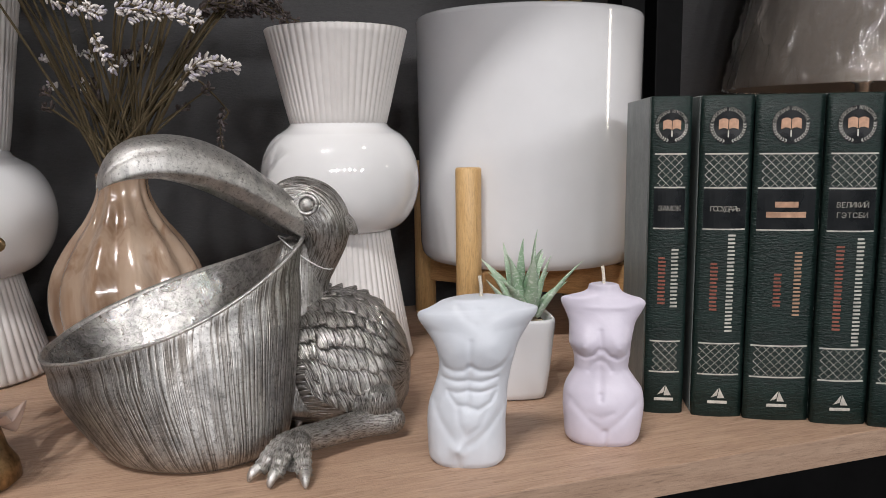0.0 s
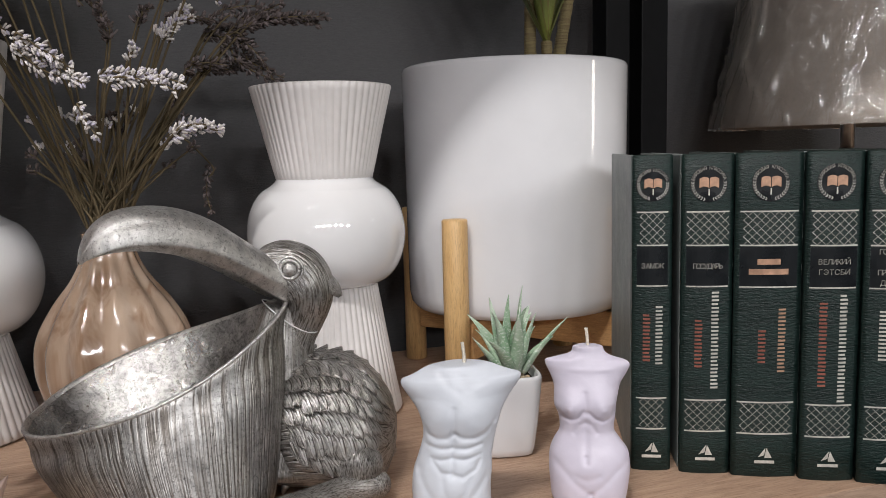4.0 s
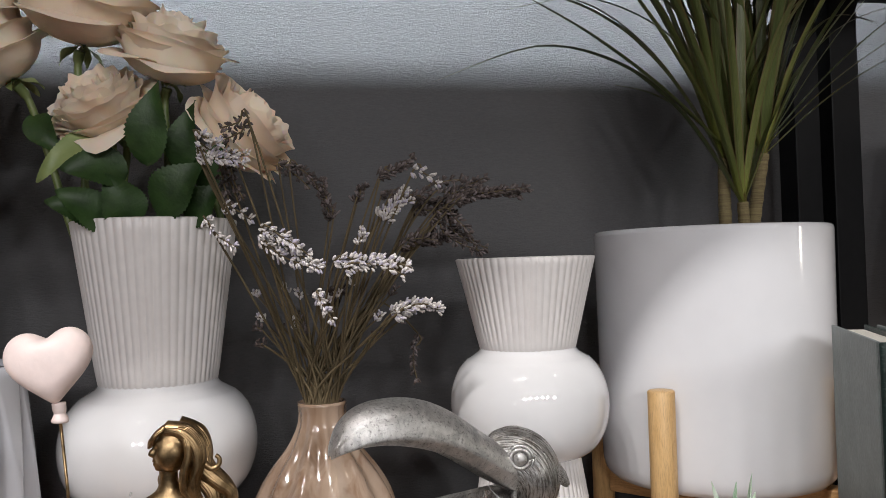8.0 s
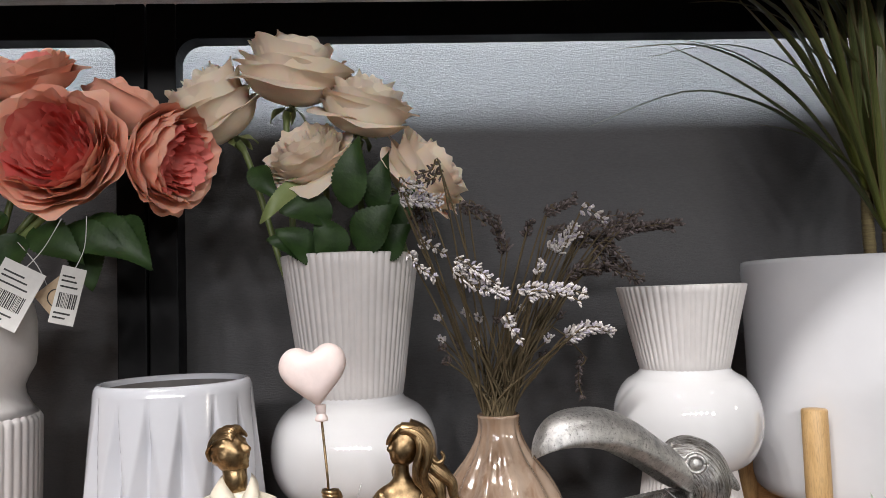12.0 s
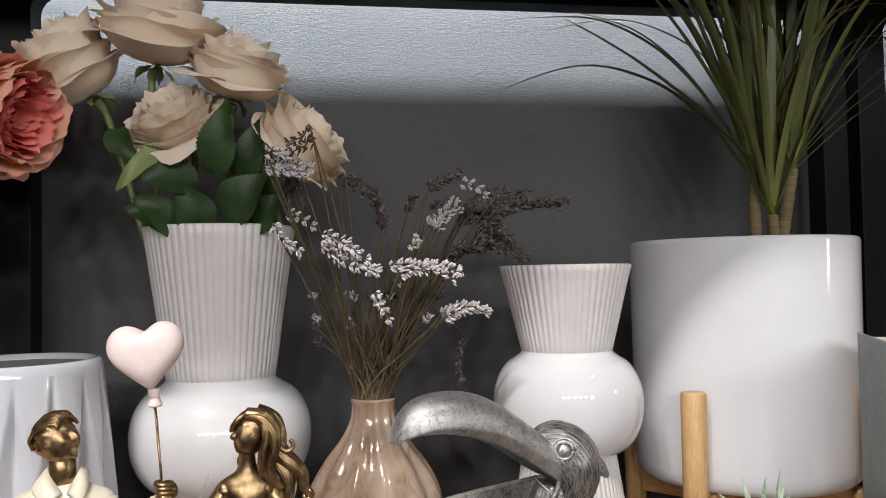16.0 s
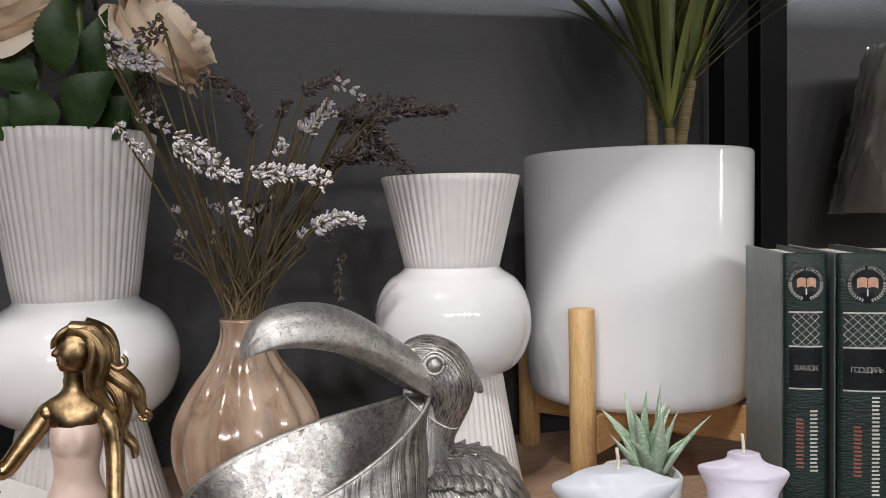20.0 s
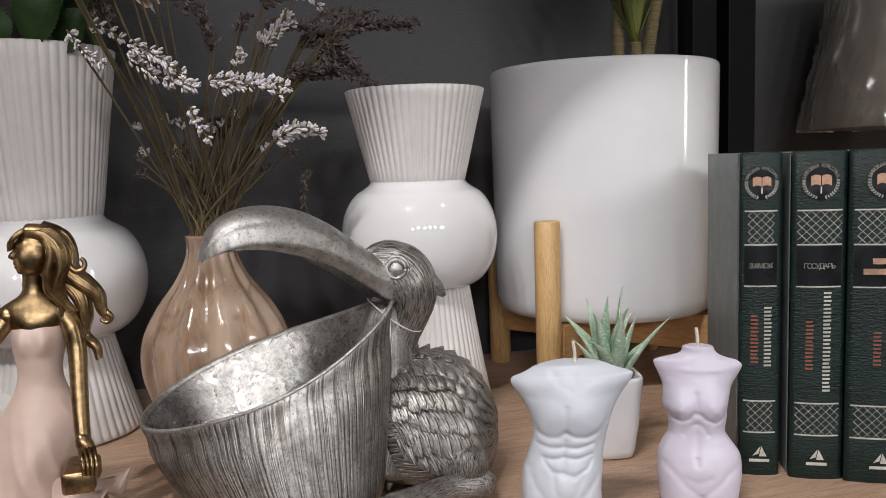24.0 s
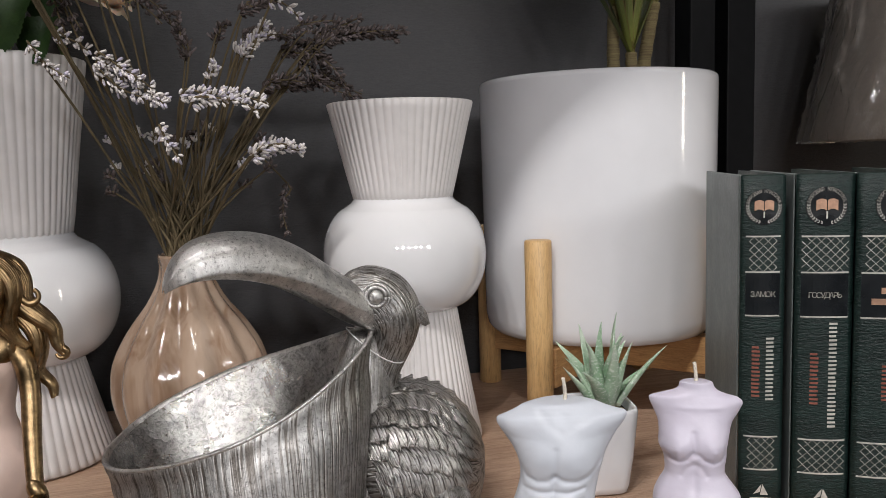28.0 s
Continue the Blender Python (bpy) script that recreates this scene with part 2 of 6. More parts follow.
PALM_LEAF = blade_material()
PALM_TRUNK = wood("palm_trunk", (0.13, 0.085, 0.045), (0.30, 0.25, 0.11), (1, 1, 22), 0.7, 1.5, 0.001)
ROSE_CREAM = leafy("cream_rose_petal", (0.98, 0.79, 0.62), (0.99, 0.90, 0.77), 0.6, 22, thin=0.15, vein=0.6, soft=0.4)
PEONY_OUT = leafy("salmon_petal", (0.96, 0.43, 0.30), (0.97, 0.61, 0.46), 0.6, 22, thin=0.15, vein=0.5, soft=0.4)
PEONY_IN = leafy("coral_petal", (0.93, 0.22, 0.20), (0.96, 0.38, 0.31), 0.6, 22, thin=0.12, vein=0.5)
LAV_STEM = leafy("dry_stem", (0.075, 0.055, 0.027), (0.145, 0.108, 0.055), 0.8, 60)


def buds(name, a, b_, tint):
    m, nt, b = nodes_of(name)
    g = nt.nodes.new("ShaderNodeNewGeometry")
    c = ramp(nt, g.outputs["Random Per Island"], (0.0, a), (0.6, b_), (1.0, tint))
    link(nt, c, b.inputs["Base Color"])
    b.inputs["Roughness"].default_value = 0.85
    bump(nt, b, noise_node(nt, coords(nt), 900, 3), 0.0004)
    return m


LAV_PALE = buds("pale_lavender_bud", (0.46, 0.42, 0.40), (0.74, 0.70, 0.67), (0.40, 0.37, 0.48))
LAV_DARK = buds("dark_lavender_bud", (0.042, 0.031, 0.028), (0.105, 0.080, 0.072), (0.20, 0.165, 0.165))


def wall_material():
    m, nt, b = nodes_of("grey_textured_wallpaper")
    v = coords(nt, (3.0, 1, 14))
    weave = noise_node(nt, v, 60, 6, 0.7)
    broad = noise_node(nt, coords(nt), 3, 3)
    link(nt, mix(nt, 1.0, ramp(nt, weave, (0.3, (0.083, 0.082, 0.085)), (0.7, (0.106, 0.105, 0.109))), ramp(nt, broad, (0.3, grey(0.9)), (0.7, grey(1))), "MULTIPLY"), b.inputs["Base Color"])
    b.inputs["Roughness"].default_value = 0.75
    bump(nt, b, weave, 0.0012)
    return m


WALL = wall_material()


def silver_material(name, lines, deep=0.0012, dull=1.0, mottle=0.0, gloss=0.30, dark=0.30):
    """Old silver with dark patina; lines: engraved streaks."""
    m, nt, b = nodes_of(name)
    v = coords(nt)
    blot = noise_node(nt, v, 45, 6, 0.72, 0.6)
    specks = noise_node(nt, v, 520, 3, 0.7)
    tone = ramp(nt, blot, (0.28, grey(0.26 * dull)), (0.48, (0.50 * dull, 0.49 * dull, 0.475 * dull)), (0.72, (0.74 * dull, 0.73 * dull, 0.715 * dull)))
    dust = ramp(nt, specks, (0.30, grey(0.45)), (0.47, grey(1.0)))
    c = mix(nt, 1.0, tone, dust, "MULTIPLY")
    b.inputs["Metallic"].default_value = 1.0
    rough = ramp(nt, blot, (0.3, grey(gloss + 0.18)), (0.7, grey(gloss)))
    n0 = None
    if mottle:
        patch = noise_node(nt, v, 150, 6, 0.78, 1.4)
        c = mix(nt, 1.0, c, ramp(nt, patch, (0.36, grey(1 - mottle)), (0.54, grey(1.0))), "MULTIPLY")
        n0 = bump(nt, b, patch, 0.0005)
    if lines:
        streak = noise_node(nt, coords(nt, lines, "UV"), 1.0, 2, 0.5, 0.1)
        c = mix(nt, 1.0, c, ramp(nt, streak, (0.36, (dark, dark * 0.92, dark * 0.85)), (0.48, (0.78, 0.76, 0.74)), (0.58, grey(1.0))), "MULTIPLY")
        n0 = bump(nt, b, ramp(nt, streak, (0.36, grey(0)), (0.58, grey(1))), deep)
    link(nt, rough, b.inputs["Roughness"])
    bump(nt, b, blot, 0.0005, 1.0, n0)
    link(nt, c, b.inputs["Base Color"])
    return m


SILVER = silver_material("antique_silver", None, 0.0012, 1.12, 0.16, 0.38)
SILVER_MOTTLED = silver_material("mottled_antique_silver", None, 0.0012, 0.88, 0.55, 0.20)
SILVER_LINED = silver_material("lined_antique_silver", (300, 2.0, 1), 0.00014, 0.80, 0.0, 0.36, 0.38)
SILVER_FINE = silver_material("fine_combed_silver", (85, 12, 1), 0.00026, 0.90, 0.0, 0.36, 0.36)
SILVER_DOWN = silver_material("downy_antique_silver", (190, 11, 1), 0.0005, 0.82, 0.0, 0.32, 0.24)
SILVER_PLUME = silver_material("feathered_antique_silver", (9, 1.2, 1), 0.0005, 0.98, 0.0, 0.30, 0.24)


def amber_material():
    m, nt, b = nodes_of("amber_lustre_glass")
    n = noise_node(nt, coords(nt, (1, 1, 0.10)), 70, 3, 0.6, 0.5)
    soft = noise_node(nt, coords(nt, (1, 1, 0.3)), 24, 3, 0.5, 0.8)
    c = ramp(nt, soft, (0.3, (0.31, 0.215, 0.15)), (0.52, (0.43, 0.31, 0.225)), (0.8, (0.62, 0.48, 0.37)))
    c = mix(nt, 1.0, c, ramp(nt, n, (0.34, (0.66, 0.56, 0.48)), (0.54, grey(1.0))), "MULTIPLY")
    link(nt, c, b.inputs["Base Color"])
    b.inputs["Roughness"].default_value = 0.16
    b.inputs["Coat Weight"].default_value = 1.0
    b.inputs["Coat Roughness"].default_value = 0.02
    b.inputs["Transmission Weight"].default_value = 0.15
    b.inputs["IOR"].default_value = 1.5
    ripple = noise_node(nt, coords(nt, (1, 1, 0.5)), 75, 2, 0.5, 0.9)
    nrm = bump(nt, b, ripple, 0.0010)
    link(nt, nrm, b.inputs["Coat Normal"])
    return m


AMBER = amber_material()


def film_material():
    m, nt, b = nodes_of("clear_wrapping_film")
    nt.nodes.remove(b)
    clear, gloss, fres, mx = (nt.nodes.new("ShaderNode" + k) for k in ("BsdfTransparent", "BsdfGlossy", "Fresnel", "MixShader"))
    fres.inputs[0].default_value = 1.75
    gloss.inputs["Roughness"].default_value = 0.10
    gloss.inputs["Color"].default_value = (0.95, 0.95, 0.95, 1)
    v = coords(nt, (1, 1, 0.55))
    fold = nt.nodes.new("ShaderNodeTexVoronoi")
    fold.inputs["Scale"].default_value = 34
    link(nt, v, fold.inputs["Vector"])
    bp = nt.nodes.new("ShaderNodeBump")
    bp.inputs["Distance"].default_value = 0.006
    link(nt, fold.outputs["Distance"], bp.inputs["Height"])
    bp2 = nt.nodes.new("ShaderNodeBump")
    bp2.inputs["Distance"].default_value = 0.004
    link(nt, noise_node(nt, v, 45, 3, 0.6, 1.2), bp2.inputs["Height"])
    link(nt, bp.outputs[0], bp2.inputs["Normal"])
    link(nt, bp2.outputs[0], gloss.inputs["Normal"])
    link(nt, bp2.outputs[0], fres.inputs["Normal"])
    link(nt, fres.outputs[0], mx.inputs[0])
    link(nt, clear.outputs[0], mx.inputs[1])
    link(nt, gloss.outputs[0], mx.inputs[2])
    link(nt, mx.outputs[0], nt.nodes["Material Output"].inputs[0])
    return m


FILM = film_material()


# ---- mesh helpers ----
def ob_from(name, bm, material, smooth=True):
    me = bpy.data.meshes.new(name)
    bm.normal_update()
    bm.to_mesh(me)
    bm.free()
    if smooth:
        for p in me.polygons:
            p.use_smooth = True
    for mt in material if isinstance(material, (list, tuple)) else [material]:
        me.materials.append(mt)
    return new(name, me)


def part(name, bm, material, parent, label="", smooth=True):
    ob = ob_from(name, bm, material, smooth)
    ob.parent = parent
    if label:
        tagged(ob, label)
    return ob


def thing(name, at, turn, label, category, group=""):
    e = new(name)
    e.matrix_world = pose(*at, 0, 0, turn)
    return tagged(e, label, category, group)


def rings(bm, loops, close_start=False, close_end=False, mat=0, closed=True):
    """Skin between loops of points with equal counts."""
    vs = [[bm.verts.new(p) for p in loop] for loop in loops]
    n = len(vs[0])
    uv = bm.loops.layers.uv.active
    for j, (a, b) in enumerate(zip(vs, vs[1:])):
        for k in range(n if closed else n - 1):
            f = bm.faces.new((a[k], a[(k + 1) % n], b[(k + 1) % n], b[k]))
            f.material_index = mat
            if uv:
                for lp, (u, v) in zip(f.loops, ((k, j), (k + 1, j), (k + 1, j + 1), (k, j + 1))):
                    lp[uv].uv = (u / n, v / (len(vs) - 1))
    for flag, loop, turned in ((close_start, vs[0], True), (close_end, vs[-1], False)):
        if flag:
            bm.faces.new(list(reversed(loop)) if turned else loop).material_index = mat
    return vs


def lathe(profile, seg=96, radius_at=None, close=True):
    """A turned form from (radius, height) pairs; radius_at(angle, r, z) may wave it."""
    bm = bmesh.new()
    loops = []
    for r, z in profile:
        loop = []
        for k in range(seg):
            a = 2 * math.pi * k / seg
            q = radius_at(a, r, z) if radius_at else r
            loop.append((q * math.cos(a), q * math.sin(a), z))
        loops.append(loop)
    rings(bm, loops, close, close)
    return bm


def smooth_profile(points, steps=6):
    """Catmull-Rom through 2-D or 3-D points."""
    pts = [Vector(p) for p in points]
    out = []
    for k in range(len(pts) - 1):
        p0, p1, p2, p3 = pts[max(k - 1, 0)], pts[k], pts[k + 1], pts[min(k + 2, len(pts) - 1)]
        for s in range(steps):
            t = s / steps
            out.append(0.5 * ((2 * p1) + (p2 - p0) * t + (2 * p0 - 5 * p1 + 4 * p2 - p3) * t * t + (3 * p1 - p0 - 3 * p2 + p3) * t ** 3))
    out.append(pts[-1])
    return out


def box(bm, lo, hi, bevel=0.0, mat=0, m=None):
    before = set(bm.faces)
    r = bmesh.ops.create_cube(bm, size=1.0)
    size, mid = [b - a for a, b in zip(lo, hi)], [(a + b) / 2 for a, b in zip(lo, hi)]
    for v in r["verts"]:
        v.co = Vector([c * s + o for c, s, o in zip(v.co, size, mid)])
        if m:
            v.co = m @ v.co
    if bevel:
        es = {e for v in r["verts"] for e in v.link_edges}
        bmesh.ops.bevel(bm, geom=list(es), offset=bevel, segments=2, affect="EDGES", profile=0.5)
    for f in set(bm.faces) - before:
        f.material_index = mat
    return bm


def tube(bm, path, radii, seg=8, mat=0, flat=1.0):
    """A tapering round bar along points."""
    pts = [Vector(p) for p in path]
    loops = []
    side = None
    for k, p in enumerate(pts):
        d = (pts[min(k + 1, len(pts) - 1)] - pts[max(k - 1, 0)]).normalized()
        if side is None:
            side = d.cross(Vector((0, 0, 1)) if abs(d.z) < 0.9 else Vector((1, 0, 0))).normalized()
        side = (side - d * side.dot(d)).normalized()
        up = d.cross(side)
        r = radii[k] if isinstance(radii, (list, tuple)) else radii
        loops.append([p + r * (side * math.cos(2 * math.pi * j / seg) + flat * up * math.sin(2 * math.pi * j / seg)) for j in range(seg)])
    rings(bm, loops, True, True, mat)
    return bm


def blob(bm, centre, radii, mat=0, seg=16, m=None):
    r = bmesh.ops.create_uvsphere(bm, u_segments=seg, v_segments=max(6, seg // 2), radius=1.0, calc_uvs=True)
    for v in r["verts"]:
        v.co = Vector([c * s for c, s in zip(v.co, radii)])
        if m:
            v.co = m @ v.co
        v.co += Vector(centre)
    for f in {f for v in r["verts"] for f in v.link_faces}:
        f.material_index = mat
    return bm


def sheet(bm, grid, mat=0):
    """A surface over rows of points."""
    vs = [[bm.verts.new(p) for p in row] for row in grid]
    uv = bm.loops.layers.uv.active
    nu, nv = len(vs[0]) - 1, len(vs) - 1
    for j, (a, b) in enumerate(zip(vs, vs[1:])):
        for k in range(nu):
            f = bm.faces.new((a[k], a[k + 1], b[k + 1], b[k]))
            f.material_index = mat
            if uv:
                for lp, (p, q) in zip(f.loops, ((k, j), (k + 1, j), (k + 1, j + 1), (k, j + 1))):
                    lp[uv].uv = (p / nu + 0.25 * abs(q / nv - 0.5), q / nv)
    return bm


# ---- the shelves ----
WALL_Y, FRONT = 0.86, 0.358


def structure(name, bm, material, label, smooth=False):
    return tagged(ob_from(name, bm, material, smooth), label, name.split("_")[0], kind="structure")


bm = bmesh.new()
box(bm, (-4.6, WALL_Y, -1.0), (4.6, WALL_Y + 0.1, 2.7))
structure("wall_back", bm, WALL, "dark grey wallpaper with a fine woven relief")
bm = bmesh.new()
box(bm, (-4.6, -7.1, -1.0), (4.6, -7.0, 2.7))
structure("wall_front", bm, plain("shop_wall", (0.22, 0.21, 0.20), 0.8), "plain grey shop wall behind the camera")
for nm, x in (("wall_left", -4.7), ("wall_right", 4.6)):
    bm = bmesh.new()
    box(bm, (x, -7.1, -1.0), (x + 0.1, WALL_Y + 0.1, 2.7))
    structure(nm, bm, plain(nm + "_paint", (0.22, 0.21, 0.20), 0.8), "plain grey shop wall")
bm = bmesh.new()
box(bm, (-4.7, -7.1, 2.7), (4.7, 0.96, 2.8))
structure("ceiling", bm, plain("ceiling_paint", (0.36, 0.36, 0.36), 0.85), "plain painted shop ceiling")
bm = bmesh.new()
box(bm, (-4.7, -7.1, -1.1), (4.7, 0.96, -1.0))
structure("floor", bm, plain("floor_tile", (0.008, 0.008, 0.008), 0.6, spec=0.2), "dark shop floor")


# added black sheet standing in for the darkness under the board
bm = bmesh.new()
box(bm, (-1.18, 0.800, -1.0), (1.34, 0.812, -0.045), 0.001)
structure("panel_lower", bm, BLACK, "added black sheet for the darkness below the board")


def board(name, z0, z1, x0, x1, label):
    t = thing(name, (0, 0, 0), 0, label, "shelf")
    bm = bmesh.new()
    box(bm, (x0, FRONT + 0.0012, z0), (x1, WALL_Y - 0.05, z1), 0.0006)
    part("panel", bm, OAK, t, smooth=False)
    bm = bmesh.new()
    box(bm, (x0, FRONT, z0), (x1, FRONT + 0.001, z1), 0.0003)
    part("edging", bm, OAK_EDGE, t, "matt wood-effect edging strip", smooth=False)
    return t


board("shelf_board", -0.0175, 0.0, -0.95, 1.1, "light oak-effect shelf board under the ornaments")
board("upper_shelf_board", 0.585, 0.6025, -0.95, 1.1, "oak-effect board above, in shade")


def rounded_frame(name, x0, x1, z0, z1, y0, y1, width, label):
    """A welded frame of square bars with rounded inner corners."""
    t = thing(name, (0, 0, 0), 0, label, "shelf frame", "shelving frames")
    r = 0.022
    for k, (a, b) in enumerate(((x0, x0 + width), (x1 - width, x1))):
        bm = bmesh.new()
        box(bm, (a, y0, z0), (b, y1, z1), 0.0015)
        part("post", bm, BLACK, t, smooth=False)
    bm = bmesh.new()
    box(bm, (x0 + width, y0 + 0.001, z1 - 0.036), (x1 - width, y1 - 0.001, z1), 0.0015)
    part("top_rail", bm, BLACK, t, smooth=False)
    for cx, s in ((x0 + width, 1), (x1 - width, -1)):
        bm = bmesh.new()
        zc = z1 - 0.036
        arc = [(cx + s * r * (1 - math.cos(a)), zc - r * (1 - math.sin(a))) for a in [math.pi / 2 * k / 8 for k in range(9)]]
        outline = [(cx, zc)] + [(cx, zc - r)] + arc[1:-1] + [(cx + s * r, zc)]
        rings(bm, [[(x, y, z) for x, z in outline] for y in (y0 + 0.002, y1 - 0.002)], True, True)
        bmesh.ops.recalc_face_normals(bm, faces=bm.faces)
        part("corner_gusset", bm, BLACK, t, smooth=False)
    return t


FZ0, FZ1, FY0, FY1 = -1.0, 0.572, 0.745, 0.775
rounded_frame("shelving_frame", -0.351, 0.500, FZ0, FZ1, FY0, FY1, 0.029, "black metal shelving frame with rounded corners")
rounded_frame("shelving_frame", -1.18, -0.353, FZ0, FZ1, FY0, FY1, 0.029, "black metal shelving frame behind the peonies")
rounded_frame("shelving_frame", 0.514, 1.34, FZ0, FZ1, FY0, FY1, 0.033, "black metal shelving frame behind the lamp")


# ---- ribbed vases ----
def ribbed_vase(name, at, rim, neck, bulge, waist, base, h, zn, zb, zw, label):
    """Fluted funnel on a glazed round belly on a fluted flaring foot."""
    t = thing(name, at, 0, label, "vase", "white ribbed vases")
    ribs = 56

    def flute(a, r, z):
        return r + 0.0011 * (abs(math.sin(a * ribs / 2)) - 0.6)

    foot = [(0.004, 0.0), (base - 0.004, 0.0), (base - 0.001, 0.002)]
    foot += [(base + (waist - base) * (k / 14) ** 0.92, 0.003 + (zw - 0.003) * k / 14) for k in range(15)]
    part("foot", lathe(foot, 448, flute), BISQUE, t, "matt fluted foot")
    hz = (zn - zw) / 2
    belly = []
    for k in range(28):
        a = -math.pi / 2 + math.pi * k / 32
        q = math.sin(a)
        z = zw + hz + hz * q
        edge = waist if a < 0 else neck
        belly.append((edge - 0.002 + (bulge - edge + 0.002) * max(math.cos(a), 0.0) ** 0.97, z))
    # the glaze runs up in a hollow curve to the fluted mouth
    r0, z0 = belly[-1]
    hollow = smooth_profile([Vector((r0, z0)), Vector((neck + 0.45 * (r0 - neck), zn - 0.0010)), Vector((neck + 0.12 * (r0 - neck), zn + 0.0024)), Vector((neck - 0.0012, zn + 0.0090))], 5)
    part("belly", lathe(belly + [(p.x, p.y) for p in hollow[1:]] + [(neck - 0.003, zn + 0.0090)], 128), GLAZE, t, "glossy glazed round belly")
    top = [(neck - 0.0016, zn - 0.0060)] + [(neck + (rim - neck) * (k / 14) ** 1.06, zn + (h - zn) * k / 14) for k in range(2, 15)]
    wall = [(rim - 0.0005, h + 0.0008), (rim - 0.002, h + 0.0012), (rim - 0.0042, h)]
    wall += [(neck - 0.005 + (rim - neck) * (k / 8), zn + (h - zn) * k / 8) for k in range(7, -1, -1)]
    part("funnel", lathe(top + wall, 448, lambda a, r, z: r + (flute(a, r, z) - r) * min(1.0, max(0.0, (z - zn - 0.004) / 0.014))), BISQUE, t, "matt fluted funnel-shaped mouth")
    return t


ribbed_vase("ribbed_vase", (0.148, 0.643, 0), 0.0565, 0.0385, 0.0645, 0.0395, 0.0575, 0.268, 0.192, 0.152, 0.109, "white ribbed vase with a glossy round belly, empty")
ribbed_vase("ribbed_vase", (-0.150, 0.702, 0), 0.0648, 0.0465, 0.0780, 0.0465, 0.0665, 0.3070, 0.172, 0.122, 0.080, "large white ribbed vase holding cream roses")


# ---- amber vase ----
def amber_vase(at):
    t = thing("amber_vase", at, 0, "amber lustre glass vase with swirling ribs and lavender", "vase")
    prof = [Vector(p) for p in ((0.030, 0.0), (0.037, 0.002), (0.046, 0.02), (0.054, 0.045), (0.0565, 0.066), (0.053, 0.088), (0.042, 0.110), (0.028, 0.130), (0.0205, 0.146), (0.0185, 0.158), (0.0195, 0.166))]
    prof = [(p.x, 0.955 * p.y) for p in smooth_profile(prof, 5)]

    def wavy(a, r, z):
        return r * (1 + (0.046 * math.sin(13 * a + 16 * z + 0.9 * math.sin(2 * a)) + 0.010 * math.sin(7 * a - 25 * z)) * min(1, max(0, (0.163 - z) / 0.03)))

    inner = [(0.0178, 0.1590), (0.0165, 0.1576), (0.016, 0.143), (0.025, 0.122)]
    part("body", lathe(prof, 176, wavy), AMBER, t)
    part("lip", lathe([(0.0195, 0.1582), (0.0193, 0.1597), (0.0183, 0.1601)] + inner, 96, None, False), AMBER, t, "thin polished lip")
    return t


amber_vase((-0.0195, 0.655, 0))


# ---- planter on its wooden stand ----
def planter(at, r, z0, z1):
    t = thing("planter_pot", at, 0, "large glossy white cylindrical planter on a wooden stand", "plant pot")
    prof = [(0.0005, z0), (r * 0.86, z0), (r * 0.93, z0 + 0.002), (r * 0.965, z0 + 0.007), (r * 0.98, z0 + 0.016)]
    prof += [(r * (0.98 + 0.02 * k / 8), z0 + 0.016 + (z1 - z0 - 0.02) * k / 8) for k in range(1, 9)]
    part("body", lathe(prof, 160, None, False), WHITE_POT, t)
    prof = [prof[-1], (r - 0.0005, z1 - 0.0015), (r - 0.002, z1), (r - 0.005, z1 + 0.0003), (r - 0.0075, z1 - 0.001), (r - 0.0085, z1 - 0.006), (r - 0.009, z1 - 0.03)]
    part("rim", lathe(prof, 160, None, False), WHITE_POT, t, "rounded glossy rim")
    return t


POT, POT_R, POT_TOP = (0.338, 0.688), 0.1045, 0.2905
planter((*POT, 0), POT_R, 0.0685, POT_TOP)


def stand(at, r, turn):
    t = thing("plant_stand", at, turn, "light pine plant stand with four round legs", "plant stand")
    for k in range(4):
        a = radians(90 * k)
        bm = lathe([(0.002, 0.0), (0.0098, 0.0), (0.0108, 0.001), (0.0108, 0.1572), (0.0100, 0.1585), (0.002, 0.1588)], 32)
        leg = part("leg", bm, PINE, t)
        leg.location = ((r + 0.0108) * math.cos(a), (r + 0.0108) * math.sin(a), 0)
    bm = bmesh.new()
    box(bm, (-r + 0.0003, -0.009, 0.036), (r - 0.0003, 0.009, 0.0682), 0.0012)
    part("cross_rail", bm, PINE_FLAT, t, smooth=False)
    for s in (-1, 1):
        bm = bmesh.new()
        box(bm, (-0.009, min(s * 0.0093, s * (r - 0.0003)), 0.036), (0.009, max(s * 0.0093, s * (r - 0.0003)), 0.0682), 0.0012)
        part("cross_rail", bm, PINE_FLAT, t, smooth=False)
    return t


stand((*POT, 0), POT_R + 0.0012, 40.3)


